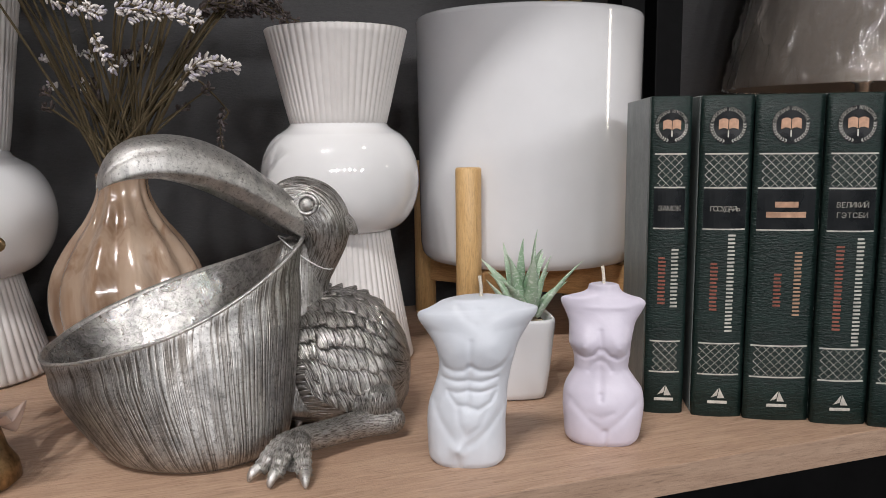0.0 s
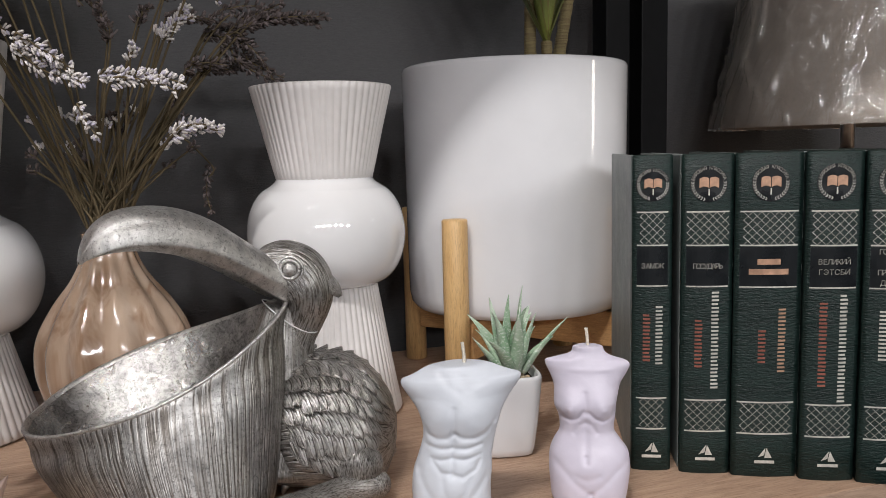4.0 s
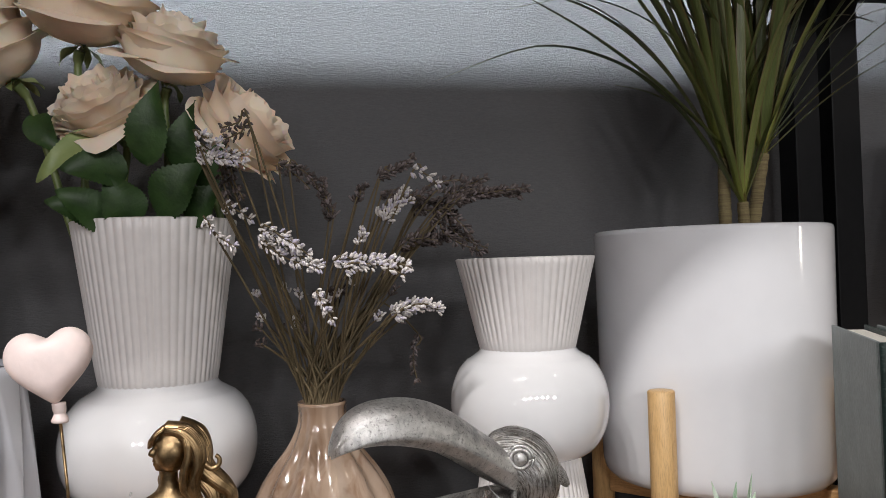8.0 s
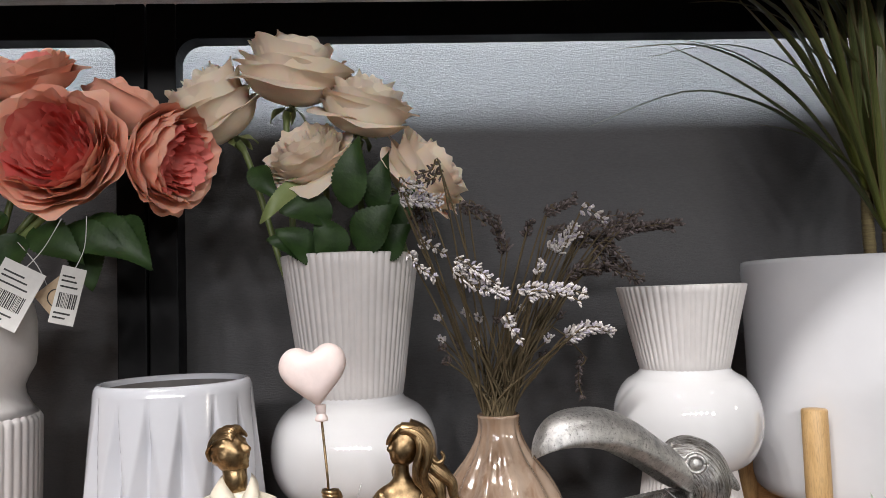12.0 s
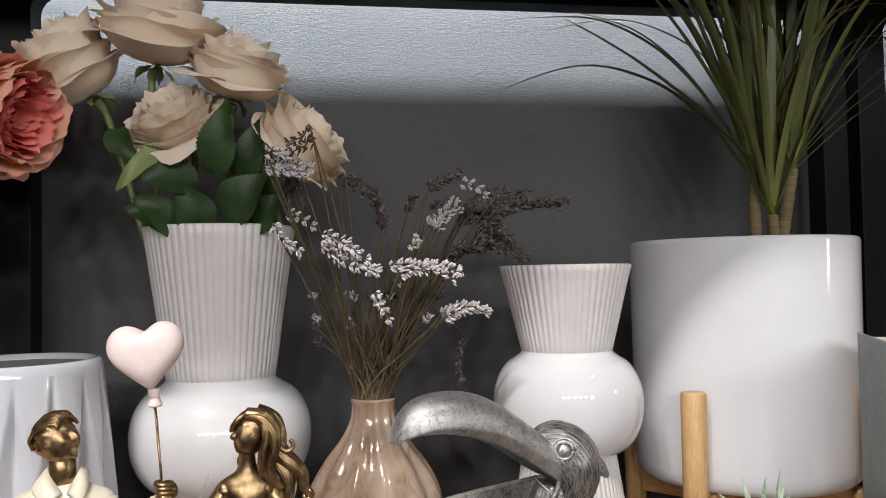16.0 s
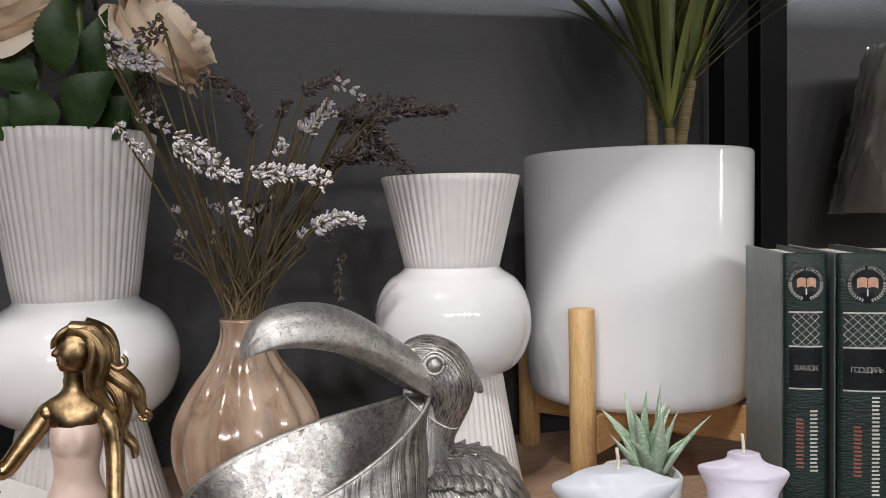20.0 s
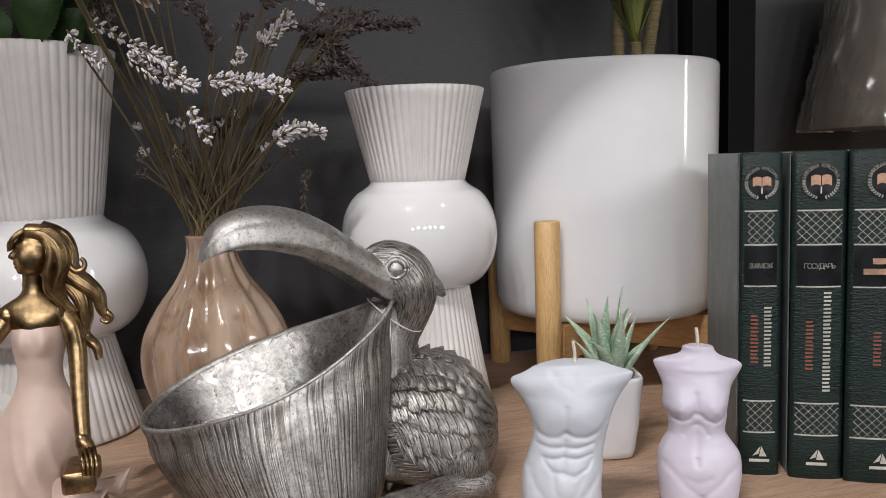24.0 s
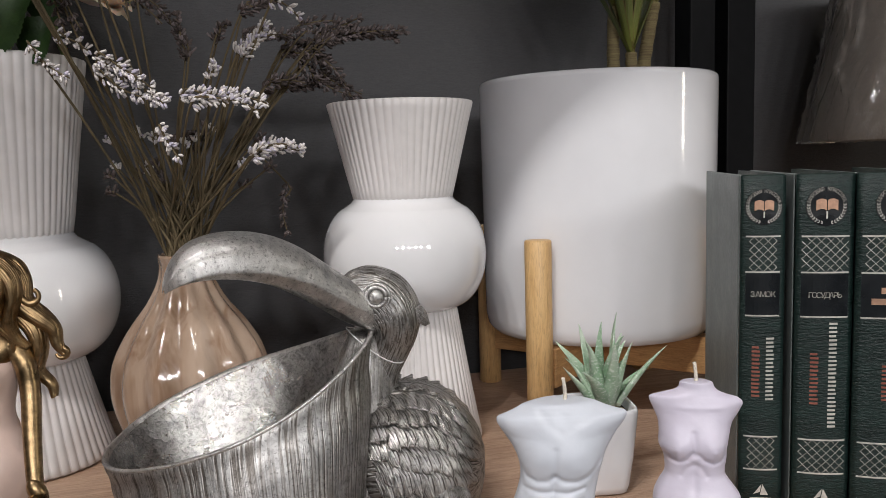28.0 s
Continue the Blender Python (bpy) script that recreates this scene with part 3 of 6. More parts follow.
# ---- white faceted planter ----
def faceted_pot(at):
    t = thing("faceted_pot", at, 8, "glossy white planter with long pointed facets, empty", "plant pot")
    n, H, R0, R1 = 16, 0.2035, 0.083, 0.0640
    seg = n * 16

    def fold(a, r, z):
        """Tall grooves, pointed under the rim and wide at the foot, between flat tapering facets."""
        u = a * n / (2 * math.pi)
        s = z / H
        w = abs(u % 1 - 0.5) * 2
        e = min(1.0, ((0.955 if int(math.floor(u)) % 2 else 0.935) - s) * H / 0.078)
        if e <= 0:
            return r
        dip = max(0.0, 1 - w / max(e, 0.02)) * min(1.0, 2.2 * e)
        flat = 1 - math.cos(math.pi / n * (1 - min(1, w / 1.0)))
        return r * (1 - 0.3 * flat) - 0.0090 * dip

    prof = [(R0 - 0.004, 0.0), (R0 - 0.001, 0.003)]
    prof += [(R0 + (R1 - R0) * k / 60, 0.004 + (H - 0.012) * k / 60) for k in range(61)]
    bm = lathe(prof, seg, fold, False)
    part("body", bm, FACET_POT, t)
    rim = [prof[-1], (R1 - 0.0004, H - 0.0055), (R1 - 0.0012, H - 0.0028), (R1 - 0.0024, H - 0.0010), (R1 - 0.0042, H), (R1 - 0.0062, H - 0.0004), (R1 - 0.0074, H - 0.0020), (R1 - 0.0080, H - 0.0050)]
    # the inside is a much darker grey than the outer glaze
    inside_prof = [(R1 - 0.0080, H - 0.0049), (R1 - 0.0084, H - 0.06), (R1 - 0.0120, 0.010), (0.004, 0.008)]
    part("inside", lathe(inside_prof, 96, None, False), plain("dark_grey_inside", (0.16, 0.15, 0.145), 0.9), t, "dull dark grey inside")
    part("rim", lathe(rim, seg, lambda a, r, z: fold(a, r, z) if r > R1 - 0.007 and z > 0.1 else r, False), FACET_POT, t, "smooth rolled rim")
    bm = lathe([(0.004, 0.0), (R0 - 0.0035, 0.0005)], seg, lambda a, r, z: fold(a, r, 0) if r > 0.05 else r, False)
    part("underside", bm, FACET_POT, t)
    return t


faceted_pot((-0.296, 0.630, 0))


# ---- books ----
def spine_text(text, size, at, mat, parent, name, width=None, turn=False):
    c = bpy.data.curves.new("lettering", "FONT")
    c.body, c.size, c.align_x, c.align_y, c.extrude = text, size, "CENTER", "CENTER", 0.00008
    tmp = bpy.data.objects.new("lettering", c)
    scene.collection.objects.link(tmp)
    dg = bpy.context.evaluated_depsgraph_get()
    me = bpy.data.meshes.new_from_object(tmp.evaluated_get(dg))
    bpy.data.objects.remove(tmp)
    xs = [v.co.x for v in me.vertices] or [0]
    k = width / (max(xs) - min(xs)) if width and max(xs) > min(xs) else 1.0
    for v in me.vertices:
        v.co = Vector((v.co.x * k, 0, v.co.y))
    me.materials.clear()
    me.materials.append(mat)
    ob = new(name, me)
    ob.parent = parent
    ob.location = at
    return ob


BOOK_H, BOOK_D = 0.2095, 0.136
TILT_ROW, BOOK_TURN = -31.5, -25.5


def book(start, w, title, authors, label, ring=COPPER):
    """A hardback with its spine at local y = 0, facing -y. authors: bars of upright lettering (x share, z0, z1, foil)."""
    t = thing("book", (*start, 0), BOOK_TURN, label, "book", "row of green hardbacks")
    bulge = 0.0025

    def front(x):
        u = (x / w) * 2 - 1
        return -bulge * (1 - u * u)

    bm = bmesh.new()
    xs = [w * k / 12 for k in range(13)]
    zz = [0, 0.0008] + [BOOK_H * k / 8 for k in range(1, 8)] + [BOOK_H - 0.0008, BOOK_H]
    loops = []
    for z in zz:
        inset = 0.0006 if z in (0, BOOK_H) else 0
        loops.append([(min(max(x, inset), w - inset), front(x) + inset, z) for x in xs] + [(min(max(x, inset), w - inset), 0.004, z) for x in reversed(xs)])
    rings(bm, loops, True, True)
    spine = part("spine", bm, COVER, t)
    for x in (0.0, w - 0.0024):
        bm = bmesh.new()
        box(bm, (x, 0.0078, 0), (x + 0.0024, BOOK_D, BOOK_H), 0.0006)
        # the left board is much paler than the right one
        part("cover", bm, COVER_SIDE if x == 0 else COVER, t, "paler grey-green left cover board" if x == 0 else "", smooth=False)
        bm = bmesh.new()
        box(bm, (x + 0.0006, 0.0041, 0.0004), (x + 0.0018, 0.0077, BOOK_H - 0.0004), 0.0003)
        part("hinge", bm, COVER, t, smooth=False)
    bm = bmesh.new()
    box(bm, (0.0026, 0.0045, 0.003), (w - 0.0026, BOOK_D - 0.003, BOOK_H - 0.0035), 0.0006)
    part("page_block", bm, PAPER, t, "cream paper edges", smooth=False)

    def on_spine(name, x0, x1, z0, z1, mat, lift=0.0002, n=8):
        bm = bmesh.new()
        row = [x0 + (x1 - x0) * k / n for k in range(n + 1)]
        outer = [[(x, front(x) - lift, z) for x in row] for z in (z0, z1)]
        inner = [[(x, front(x) + 0.0003, z) for x in row] for z in (z0, z1)]
        rings(bm, [outer[0] + list(reversed(inner[0])), outer[1] + list(reversed(inner[1]))], True, True)
        bmesh.ops.recalc_face_normals(bm, faces=bm.faces)
        return part(name, bm, mat, spine, smooth=False)

    a, b = 0.0028, w - 0.0028
    on_spine("title_field", a, b, 0.1255, 0.1505, LABEL_BLACK, 0.00012)
    for lo, hi in ((0.1520, 0.1725), (0.0295, 0.0495)):
        for z in (lo - 0.0009, hi):
            on_spine("foil_rule", a, b, z, z + 0.0009, FOIL)
        bm = bmesh.new()
        step, hgt = 0.0052, hi - lo
        n = int((b - a + hgt) / step) + 1
        for k in range(-n, n + 1):
            for s in (1, -1):
                pts = []
                for j in range(9):
                    z = lo + hgt * j / 8
                    x = (a + b) / 2 + k * step + s * (j / 8 - 0.5) * hgt
                    if a <= x <= b:
                        pts.append((x, z))
                if len(pts) > 1:
                    q = 0.00017
                    vs = [(bm.verts.new((x - q, front(x) - 0.00025, z)), bm.verts.new((x + q, front(x) - 0.00025, z))) for x, z in pts]
                    for p, r in zip(vs, vs[1:]):
                        bm.faces.new((p[0], p[1], r[1], r[0]))
        part("foil_lattice", bm, FOIL, spine, "worn silver diamond lattice", smooth=False)
    on_spine("foil_rule", a, b, 0.1246, 0.1255, FOIL)
    # round emblem: dark disc, open book, wreath and ring of lettering
    cx, cz, R = w / 2, 0.1905, min(0.0115, w * 0.42)
    bm = bmesh.new()
    for rr, mat in ((R, 0),):
        c = bm.verts.new((cx, front(cx) - 0.0003, cz))
        loop = [bm.verts.new((cx + rr * math.cos(q), front(cx + rr * math.cos(q)) - 0.0003, cz + rr * math.sin(q))) for q in [2 * math.pi * k / 32 for k in range(32)]]
        for k in range(32):
            bm.faces.new((c, loop[k], loop[(k + 1) % 32]))
    part("emblem_disc", bm, LABEL_BLACK, spine, smooth=False)
    bm = bmesh.new()
    for s in (-1, 1):
        grid = []
        for v in range(2):
            grid.append([(cx + s * u * R * 0.52, front(cx) - 0.0006 - 0.0002 * math.sin(u * 3), cz + R * (-0.22 + 0.52 * v) + R * 0.10 * math.sin(u * 3.1)) for u in (0.04, 0.3, 0.6, 1.0)])
        sheet(bm, grid)
    part("emblem_book", bm, ring, spine, "copper foil open book", smooth=False)
    bm = bmesh.new()
    for k in range(9):
        for s in (-1, 1):
            q = -math.pi / 2 + s * (0.22 + k * 0.17)
            p = Vector((cx + R * 0.86 * math.cos(q), front(cx + R * 0.86 * math.cos(q)) - 0.0006, cz + R * 0.86 * math.sin(q)))
            tang = Vector((-math.sin(q) * s, 0, math.cos(q) * s))
            nrm = Vector((math.cos(q), 0, math.sin(q)))
            for side in (-1, 1):
                tip = p + (tang * 0.9 + nrm * side * 0.7) * 0.0015
                w2 = (tang * -side * 0.35 + nrm * 0.5) * 0.0006
                bm.faces.new([bm.verts.new(c) for c in (p, (p + tip) / 2 + w2, tip, (p + tip) / 2 - w2)])
    box(bm, (cx - 0.0004, front(cx) - 0.0008, cz - R * 0.62), (cx + 0.0004, front(cx) - 0.0005, cz - R * 0.26))
    part("emblem_wreath", bm, FOIL, spine, "silver foil laurel wreath", smooth=False)
    word = "МИРОВАЯ КЛАССИКА"
    for k, ch in enumerate(word):
        if ch == " ":
            continue
        q = math.pi - 0.35 - (math.pi - 0.7) * k / (len(word) - 1)
        ob = spine_text(ch, R * 0.27, (0, 0, 0), FOIL, spine, "emblem_letter")
        x = cx + R * 0.87 * math.cos(q)
        ob.matrix_basis = pose(x, front(x) - 0.0006, cz + R * 0.87 * math.sin(q), 0, -math.degrees(q - math.pi / 2), 0)
    for k, line in enumerate(title):
        z = 0.138 + 0.0032 * (len(title) - 1) - 0.0064 * k
        if isinstance(line, float):
            on_spine("title_bar", w / 2 - line / 2, w / 2 + line / 2, z - 0.0018, z + 0.0018, COPPER, 0.0003)
        else:
            wide = min(w * 0.58, 0.0034 * len(line))
            for i, ch in enumerate(line):
                x = w / 2 + wide * ((i + 0.5) / len(line) - 0.5)
                spine_text(ch, 0.0046, (x, front(x) - 0.0006, z), FOIL, spine, "title_letter")
    for share, z0, z1, foil in authors:
        x, high = w * share, 0.0023
        z, n = z0, 0
        while z < z1 - 0.0012:
            tall = high * (1.0, 1.0, 0.86, 1.0, 0.92)[n % 5]
            on_spine("author_bar", x - high, x - high + 2 * tall, z, z + 0.0012, foil, 0.00025, 3)
            z += 0.0025
            n += 1
    # maker's mark: a plain peak with a bar below
    bm = bmesh.new()
    q = front(cx) - 0.0006
    for pts in (((-0.0042, 0.0135), (0.0006, 0.0200), (-0.0002, 0.0150)), ((0.0002, 0.0150), (0.0012, 0.0200), (0.0046, 0.0132), (0.0000, 0.0132)), ((-0.0062, 0.0095), (0.0062, 0.0095), (0.0062, 0.0115), (-0.0062, 0.0115))):
        bm.faces.new([bm.verts.new((cx + x, q, z)) for x, z in pts])
    part("maker_mark", bm, FOIL, spine, "silver foil peak-shaped mark", smooth=False)
    return t


U = Vector((math.cos(radians(TILT_ROW)), math.sin(radians(TILT_ROW))))
ROW = Vector((0.3085, 0.4385))


def along(d, back=0.0):
    p = ROW + U * d
    return (p.x - U.y * back, p.y + U.x * back)


book(along(0.0), 0.0252, ["ЗАМОК"], [(0.36, 0.075, 0.107, RED_FOIL), (0.68, 0.073, 0.114, FOIL)], "slim dark green hardback with silver foil bands")
book(along(0.0308), 0.0318, ["ГОСУДАРЬ"], [(0.34, 0.072, 0.104, RED_FOIL), (0.66, 0.058, 0.122, FOIL)], "dark green hardback with a black title field")
book(along(0.0632), 0.0405, [0.014, 0.024], [(0.42, 0.076, 0.098, RED_FOIL), (0.72, 0.070, 0.112, COPPER)], "thick dark green hardback with worn gold bands")
book(along(0.1046), 0.0332, ["ВЕЛИКИЙ", "ГЭТСБИ"], [(0.34, 0.062, 0.116, RED_FOIL), (0.70, 0.052, 0.121, FOIL)], "dark green hardback with two title lines")
book(along(0.1388), 0.0335, ["ГОРДОСТЬ", "И", "ПРЕДУБЕЖ-", "ДЕНИЕ"], [(0.34, 0.080, 0.112, FOIL), (0.70, 0.068, 0.118, FOIL)], "dark green hardback at the end of the row")


# ---- table lamp ----
def table_lamp(at):
    t = thing("table_lamp", at, 0, "table lamp with a beige shade still in clear film", "lamp")
    z0, z1, r0, r1 = 0.231, 0.412, 0.143, 0.104
    prof = [(r0, z0), (r0 + 0.0012, z0 + 0.001)] + [(r0 + (r1 - r0) * k / 10, z0 + (z1 - z0) * k / 10) for k in range(1, 11)]
    prof += [(r1 - 0.001, z1 + 0.001), (r1 - 0.003, z1)] + [(r1 - 0.003 + (r0 - r1) * k / 6, z1 - (z1 - z0) * k / 6) for k in range(1, 7)]
    part("shade", lathe(prof, 96, None, False), SHADE_FABRIC, t, "beige linen drum shade")

    def crease(a, r, z):
        sharp = max(0, 1 - 5 * abs(noise.noise((a * 4.5 + z * 9, z * 13 - a * 2, 3))))
        fine = max(0, 1 - 4 * abs(noise.noise((a * 11 - z * 20, z * 24, 8))))
        return r + 0.002 + 0.0050 * sharp + 0.0022 * fine + 0.003 * noise.noise((a * 6, z * 20, 5))

    prof = [(r0 + (r1 - r0) * k / 90, z0 - 0.001 + (z1 - z0 + 0.004) * k / 90) for k in range(91)]
    film = part("wrapping", lathe(prof, 420, crease, False), FILM, t, "crinkled clear plastic film")
    film.visible_shadow = False
    bm = lathe([(0.004, 0.20), (0.0075, 0.20), (0.0075, 0.235), (0.011, 0.236), (0.011, 0.27), (0.004, 0.27)], 24)
    part("socket", bm, BRASS, t, "bright steel lamp holder")
    bm = lathe([(0.005, 0.0), (0.062, 0.0), (0.064, 0.004), (0.060, 0.012), (0.03, 0.02), (0.018, 0.05), (0.026, 0.09), (0.038, 0.13), (0.030, 0.17), (0.013, 0.19), (0.012, 0.2005), (0.004, 0.2005)], 48)
    part("base", bm, plain("lamp_base_glaze", (0.30, 0.24, 0.19), 0.35), t, "brown turned lamp base")
    return t


table_lamp((0.754, 0.700, 0))


# ---- pelican bowl (a statue, one mesh) ----
def pelican():
    bm = bmesh.new()
    bm.loops.layers.uv.new("grain")
    O = Vector((-0.12, 0.48, 0))
    rnd = random.Random(31)

    def at(l, d, z):
        return Vector((l, d, z)) - O

    # upper beak: ridge, flat flanks, a turned-in lower edge and a hollow underside; along, top, low, half width, edge
    sec = [(-0.082, 0.1480, 0.1235, 0.0120, 0.36), (-0.0930, 0.1495, 0.1225, 0.0158, 0.36), (-0.1065, 0.1555, 0.1278, 0.0172, 0.34), (-0.1215, 0.1648, 0.1362, 0.0182, 0.32), (-0.1370, 0.1748, 0.1446, 0.0190, 0.28),
           (-0.1540, 0.1826, 0.1520, 0.0196, 0.24), (-0.1715, 0.1868, 0.1572, 0.0200, 0.19), (-0.1890, 0.1870, 0.1600, 0.0194, 0.14), (-0.2030, 0.1832, 0.1597, 0.0172, 0.10), (-0.2125, 0.1750, 0.1572, 0.0126, 0.06), (-0.2178, 0.1648, 0.1543, 0.0075, 0.04), (-0.2202, 0.1560, 0.1515, 0.0028, 0.03)]
    ahead, across = Vector((-0.773, -0.634)), Vector((-0.634, 0.773))

    def beak(l, off, z):
        """The beak's own axis runs from the head out towards the room."""
        s = (-0.090 - l) * 0.946
        p = Vector((-0.090, 0.505)) + ahead * s + across * off if s > 0 else Vector((l, 0.505 + off))
        return at(p.x, p.y, 0.205 - (0.205 - z) * (1 - 1.2 * max(0, s)))

    loops = []
    for s in smooth_profile([Vector(q) for q in sec], 6):
        l, top, low, hw, edge = s
        nail = min(1, max(0, (-0.176 - l) / 0.025))
        half = []
        for k in range(27):
            f = k / 26
            if f < 0.30:
                q = f / 0.30
                y, z = 0.70 + 0.30 * q ** 0.8, edge * q
            else:
                q = (f - 0.30) / 0.70
                y = (1 - q ** 2.3) ** 0.62 * (1 - 0.10 * q)
                z = edge + (1 - edge) * q ** 0.80
            y *= 1 - 0.11 * nail * math.exp(-((f - 0.66) / 0.05) ** 2)
            half.append((y, z))
        loop = [beak(l, -hw * y, low + (top - low) * z) for y, z in half] + [beak(l, hw * y, low + (top - low) * z) for y, z in reversed(half[:-1])]
        for k in range(1, 9):
            u = k / 9
            loop.append(beak(l, hw * 0.70 * (1 - 2 * u), low + 0.5 * (top - low) * (1 - (1 - 2 * u) ** 2)))
        loops.append(loop)
    rings(bm, loops, True, True, 0)

    # pouch: an open bowl with a flared, thin lip, tipped towards the room
    def ring(k, grow=0.0):
        out = []
        cl, cd = -0.168 + 0.024 * k ** 1.7, 0.490 - 0.036 * k ** 1.2
        f = (1 - k ** 2.8) ** 0.5 * (1 - 0.28 * k ** 1.8) + 0.42 * k ** 3.6
        f *= 1 - 0.030 * math.exp(-((k - 0.20) / 0.12) ** 2)
        for j in range(360):
            a = 2 * math.pi * j / 360
            c, s = math.cos(a), math.sin(a)
            rim = 0.083 + 0.025 * c + 0.0115 * s + 0.0145 * max(0.0, c) ** 2.5
            l = cl + (0.0812 * f + grow) * c
            d = cd + (0.0625 * f + grow) * math.copysign(abs(s) ** (0.82 if c < 0 else 1.0), s) * (1 - 0.22 * max(0, c) ** 2)
            z = rim * (1 - k ** 1.25)
            if grow == 0 and 0.04 < k < 0.99:
                n = noise.noise((j * 0.62, k * 1.6, 5)) + 0.6 * noise.noise((j * 1.3, k * 2.4, 9))
                l, d = l + 0.00008 * n * c, d + 0.00008 * n * s
            out.append(at(l, d, max(z, 0.0) if grow == 0 else max(z, 0.004)))
        return out

    outer = [ring(k) for k in (1.0, 0.985, 0.96, 0.92, 0.90, 0.86, 0.82, 0.78, 0.74, 0.7, 0.65, 0.6, 0.55, 0.5, 0.45, 0.4, 0.35, 0.3, 0.25, 0.2, 0.15, 0.1, 0.07, 0.05, 0.03, 0.01)]
    rings(bm, outer, True, False, 1)
    up = Vector((0, 0, 0.0016))
    lip = [ring(0.01), [p + up * 0.5 for p in ring(0.004, 0.0007)], [p + up for p in ring(0.0, 0.0003)], [p + up * 1.1 for p in ring(0.0, -0.0016)], ring(0.015, -0.003)]
    rings(bm, lip, False, False, 0)
    rings(bm, [ring(0.015, -0.003)] + [ring(k, -0.0033) for k in (0.02, 0.05, 0.08, 0.13, 0.18, 0.24, 0.3, 0.36, 0.42, 0.48, 0.54, 0.6, 0.66, 0.71, 0.76, 0.84, 0.9)], False, True, 4)

    # head, crest and neck in one skin, combed with fine strokes
    spine = [(-0.1060, 0.1425, 0.0125, 0.0120), (-0.0985, 0.1440, 0.0168, 0.0150), (-0.0895, 0.1430, 0.0186, 0.0178), (-0.0815, 0.1385, 0.0192, 0.0192), (-0.0765, 0.1300, 0.0175, 0.0188), (-0.0765, 0.1200, 0.0146, 0.0166), (-0.0802, 0.1095, 0.0130, 0.0146), (-0.0858, 0.0985, 0.0132, 0.0146), (-0.0900, 0.0860, 0.0165, 0.0176), (-0.0920, 0.0680, 0.0230, 0.0240)]
    pts = smooth_profile([Vector(q) for q in spine], 7)
    loops = []
    for k, p in enumerate(pts):
        p0, p1 = pts[max(k - 1, 0)], pts[min(k + 1, len(pts) - 1)]
        t = Vector((p1[0] - p0[0], 0, p1[1] - p0[1])).normalized()
        nrm = Vector((-t.z, 0, t.x))
        c = at(p[0], 0.506, p[1]) if p[0] > -0.09 else at(-0.09 + ahead.x * (-0.09 - p[0]), 0.506 + ahead.y * (-0.09 - p[0]), p[1])
        loop = []
        for j in range(72):
            a = 2 * math.pi * j / 72
            w = 1 + 0.018 * noise.noise((12 * math.cos(a), 12 * math.sin(a), k * 0.35)) + 0.012 * noise.noise((30 * math.cos(a), 30 * math.sin(a), k * 0.5))
            loop.append(c + nrm * (p[2] * w * math.cos(a)) + Vector((0, p[3] * w * math.sin(a), 0)))
        loops.append(loop)
    rings(bm, loops, True, True, 2)
    for dy in (-0.004, 0.0, 0.004):
        tube(bm, smooth_profile([at(-0.072, 0.506 + dy, 0.140), at(-0.0605, 0.506 + dy, 0.1310), at(-0.0545 - 0.3 * abs(dy), 0.506 + dy, 0.1245)], 4), [0.0058, 0.0055, 0.0052, 0.0048, 0.0042, 0.0034, 0.0026, 0.0016, 0.0006], 10, 2)
    for s in (-1, 1):
        d = 0.506 + s * 0.0172
        e = Vector((-0.0835, d, 0.1452)) - O
        blob(bm, e + Vector((0, s * 0.0004, 0)), (0.0047, 0.0040, 0.0047), 0, 20)
        for r, thick in ((0.0058, 0.0013), (0.0078, 0.0009)):
            tube(bm, [e + Vector((r * math.cos(q), s * (0.0016 - 45 * (r - 0.0058) ** 1.0 * 0.012), r * math.sin(q))) for q in [2 * math.pi * k / 28 for k in range(29)]], thick, 8, 0)
    # throat joining the pouch to the neck
    tube(bm, smooth_profile([at(-0.0925, 0.504, 0.1215), at(-0.0940, 0.503, 0.104), at(-0.0975, 0.501, 0.078), at(-0.1030, 0.497, 0.047), at(-0.1100, 0.491, 0.016)], 5), [0.0095 + 0.0205 * (k / 20) ** 0.8 for k in range(21)], 40, 1)

    # body: full breast and back, short tail
    sec = [Vector(q) for q in ((-0.120, 0.050, 0.020, 0.018), (-0.110, 0.0740, 0.006, 0.030), (-0.097, 0.0835, 0.001, 0.037), (-0.082, 0.0872, 0.0, 0.0405), (-0.066, 0.0872, 0.0, 0.0415), (-0.052, 0.0835, 0.0, 0.040), (-0.041, 0.0760, 0.0005, 0.0365), (-0.032, 0.0650, 0.003, 0.0295), (-0.0260, 0.0545, 0.014, 0.0190), (-0.0225, 0.0450, 0.028, 0.0070))]
    fine = smooth_profile(sec, 5)

    def surf(l, th, lift=0.0):
        """Point of the body's skin: along, angle from the back round the flank (its sign picks the side)."""
        l = min(max(l, -0.1199), -0.0226)
        for p, q in zip(fine, fine[1:]):
            if p[0] <= l <= q[0]:
                f = (l - p[0]) / (q[0] - p[0] + 1e-9)
                top, low, hw = (p[i] + (q[i] - p[i]) * f for i in (1, 2, 3))
                break
        c, s = math.cos(th), math.sin(th)
        h = (top - low) / 2
        z = (top + low) / 2 + (h + lift) * (math.copysign(abs(c) ** (1.0 if c > 0 else 0.75), c))
        return at(l, 0.510 + (hw + lift) * math.copysign(abs(s) ** 0.9, s), z)

    rings(bm, [[surf(q[0], 2 * math.pi * k / 64) for k in range(64)] for q in fine], True, True, 5)

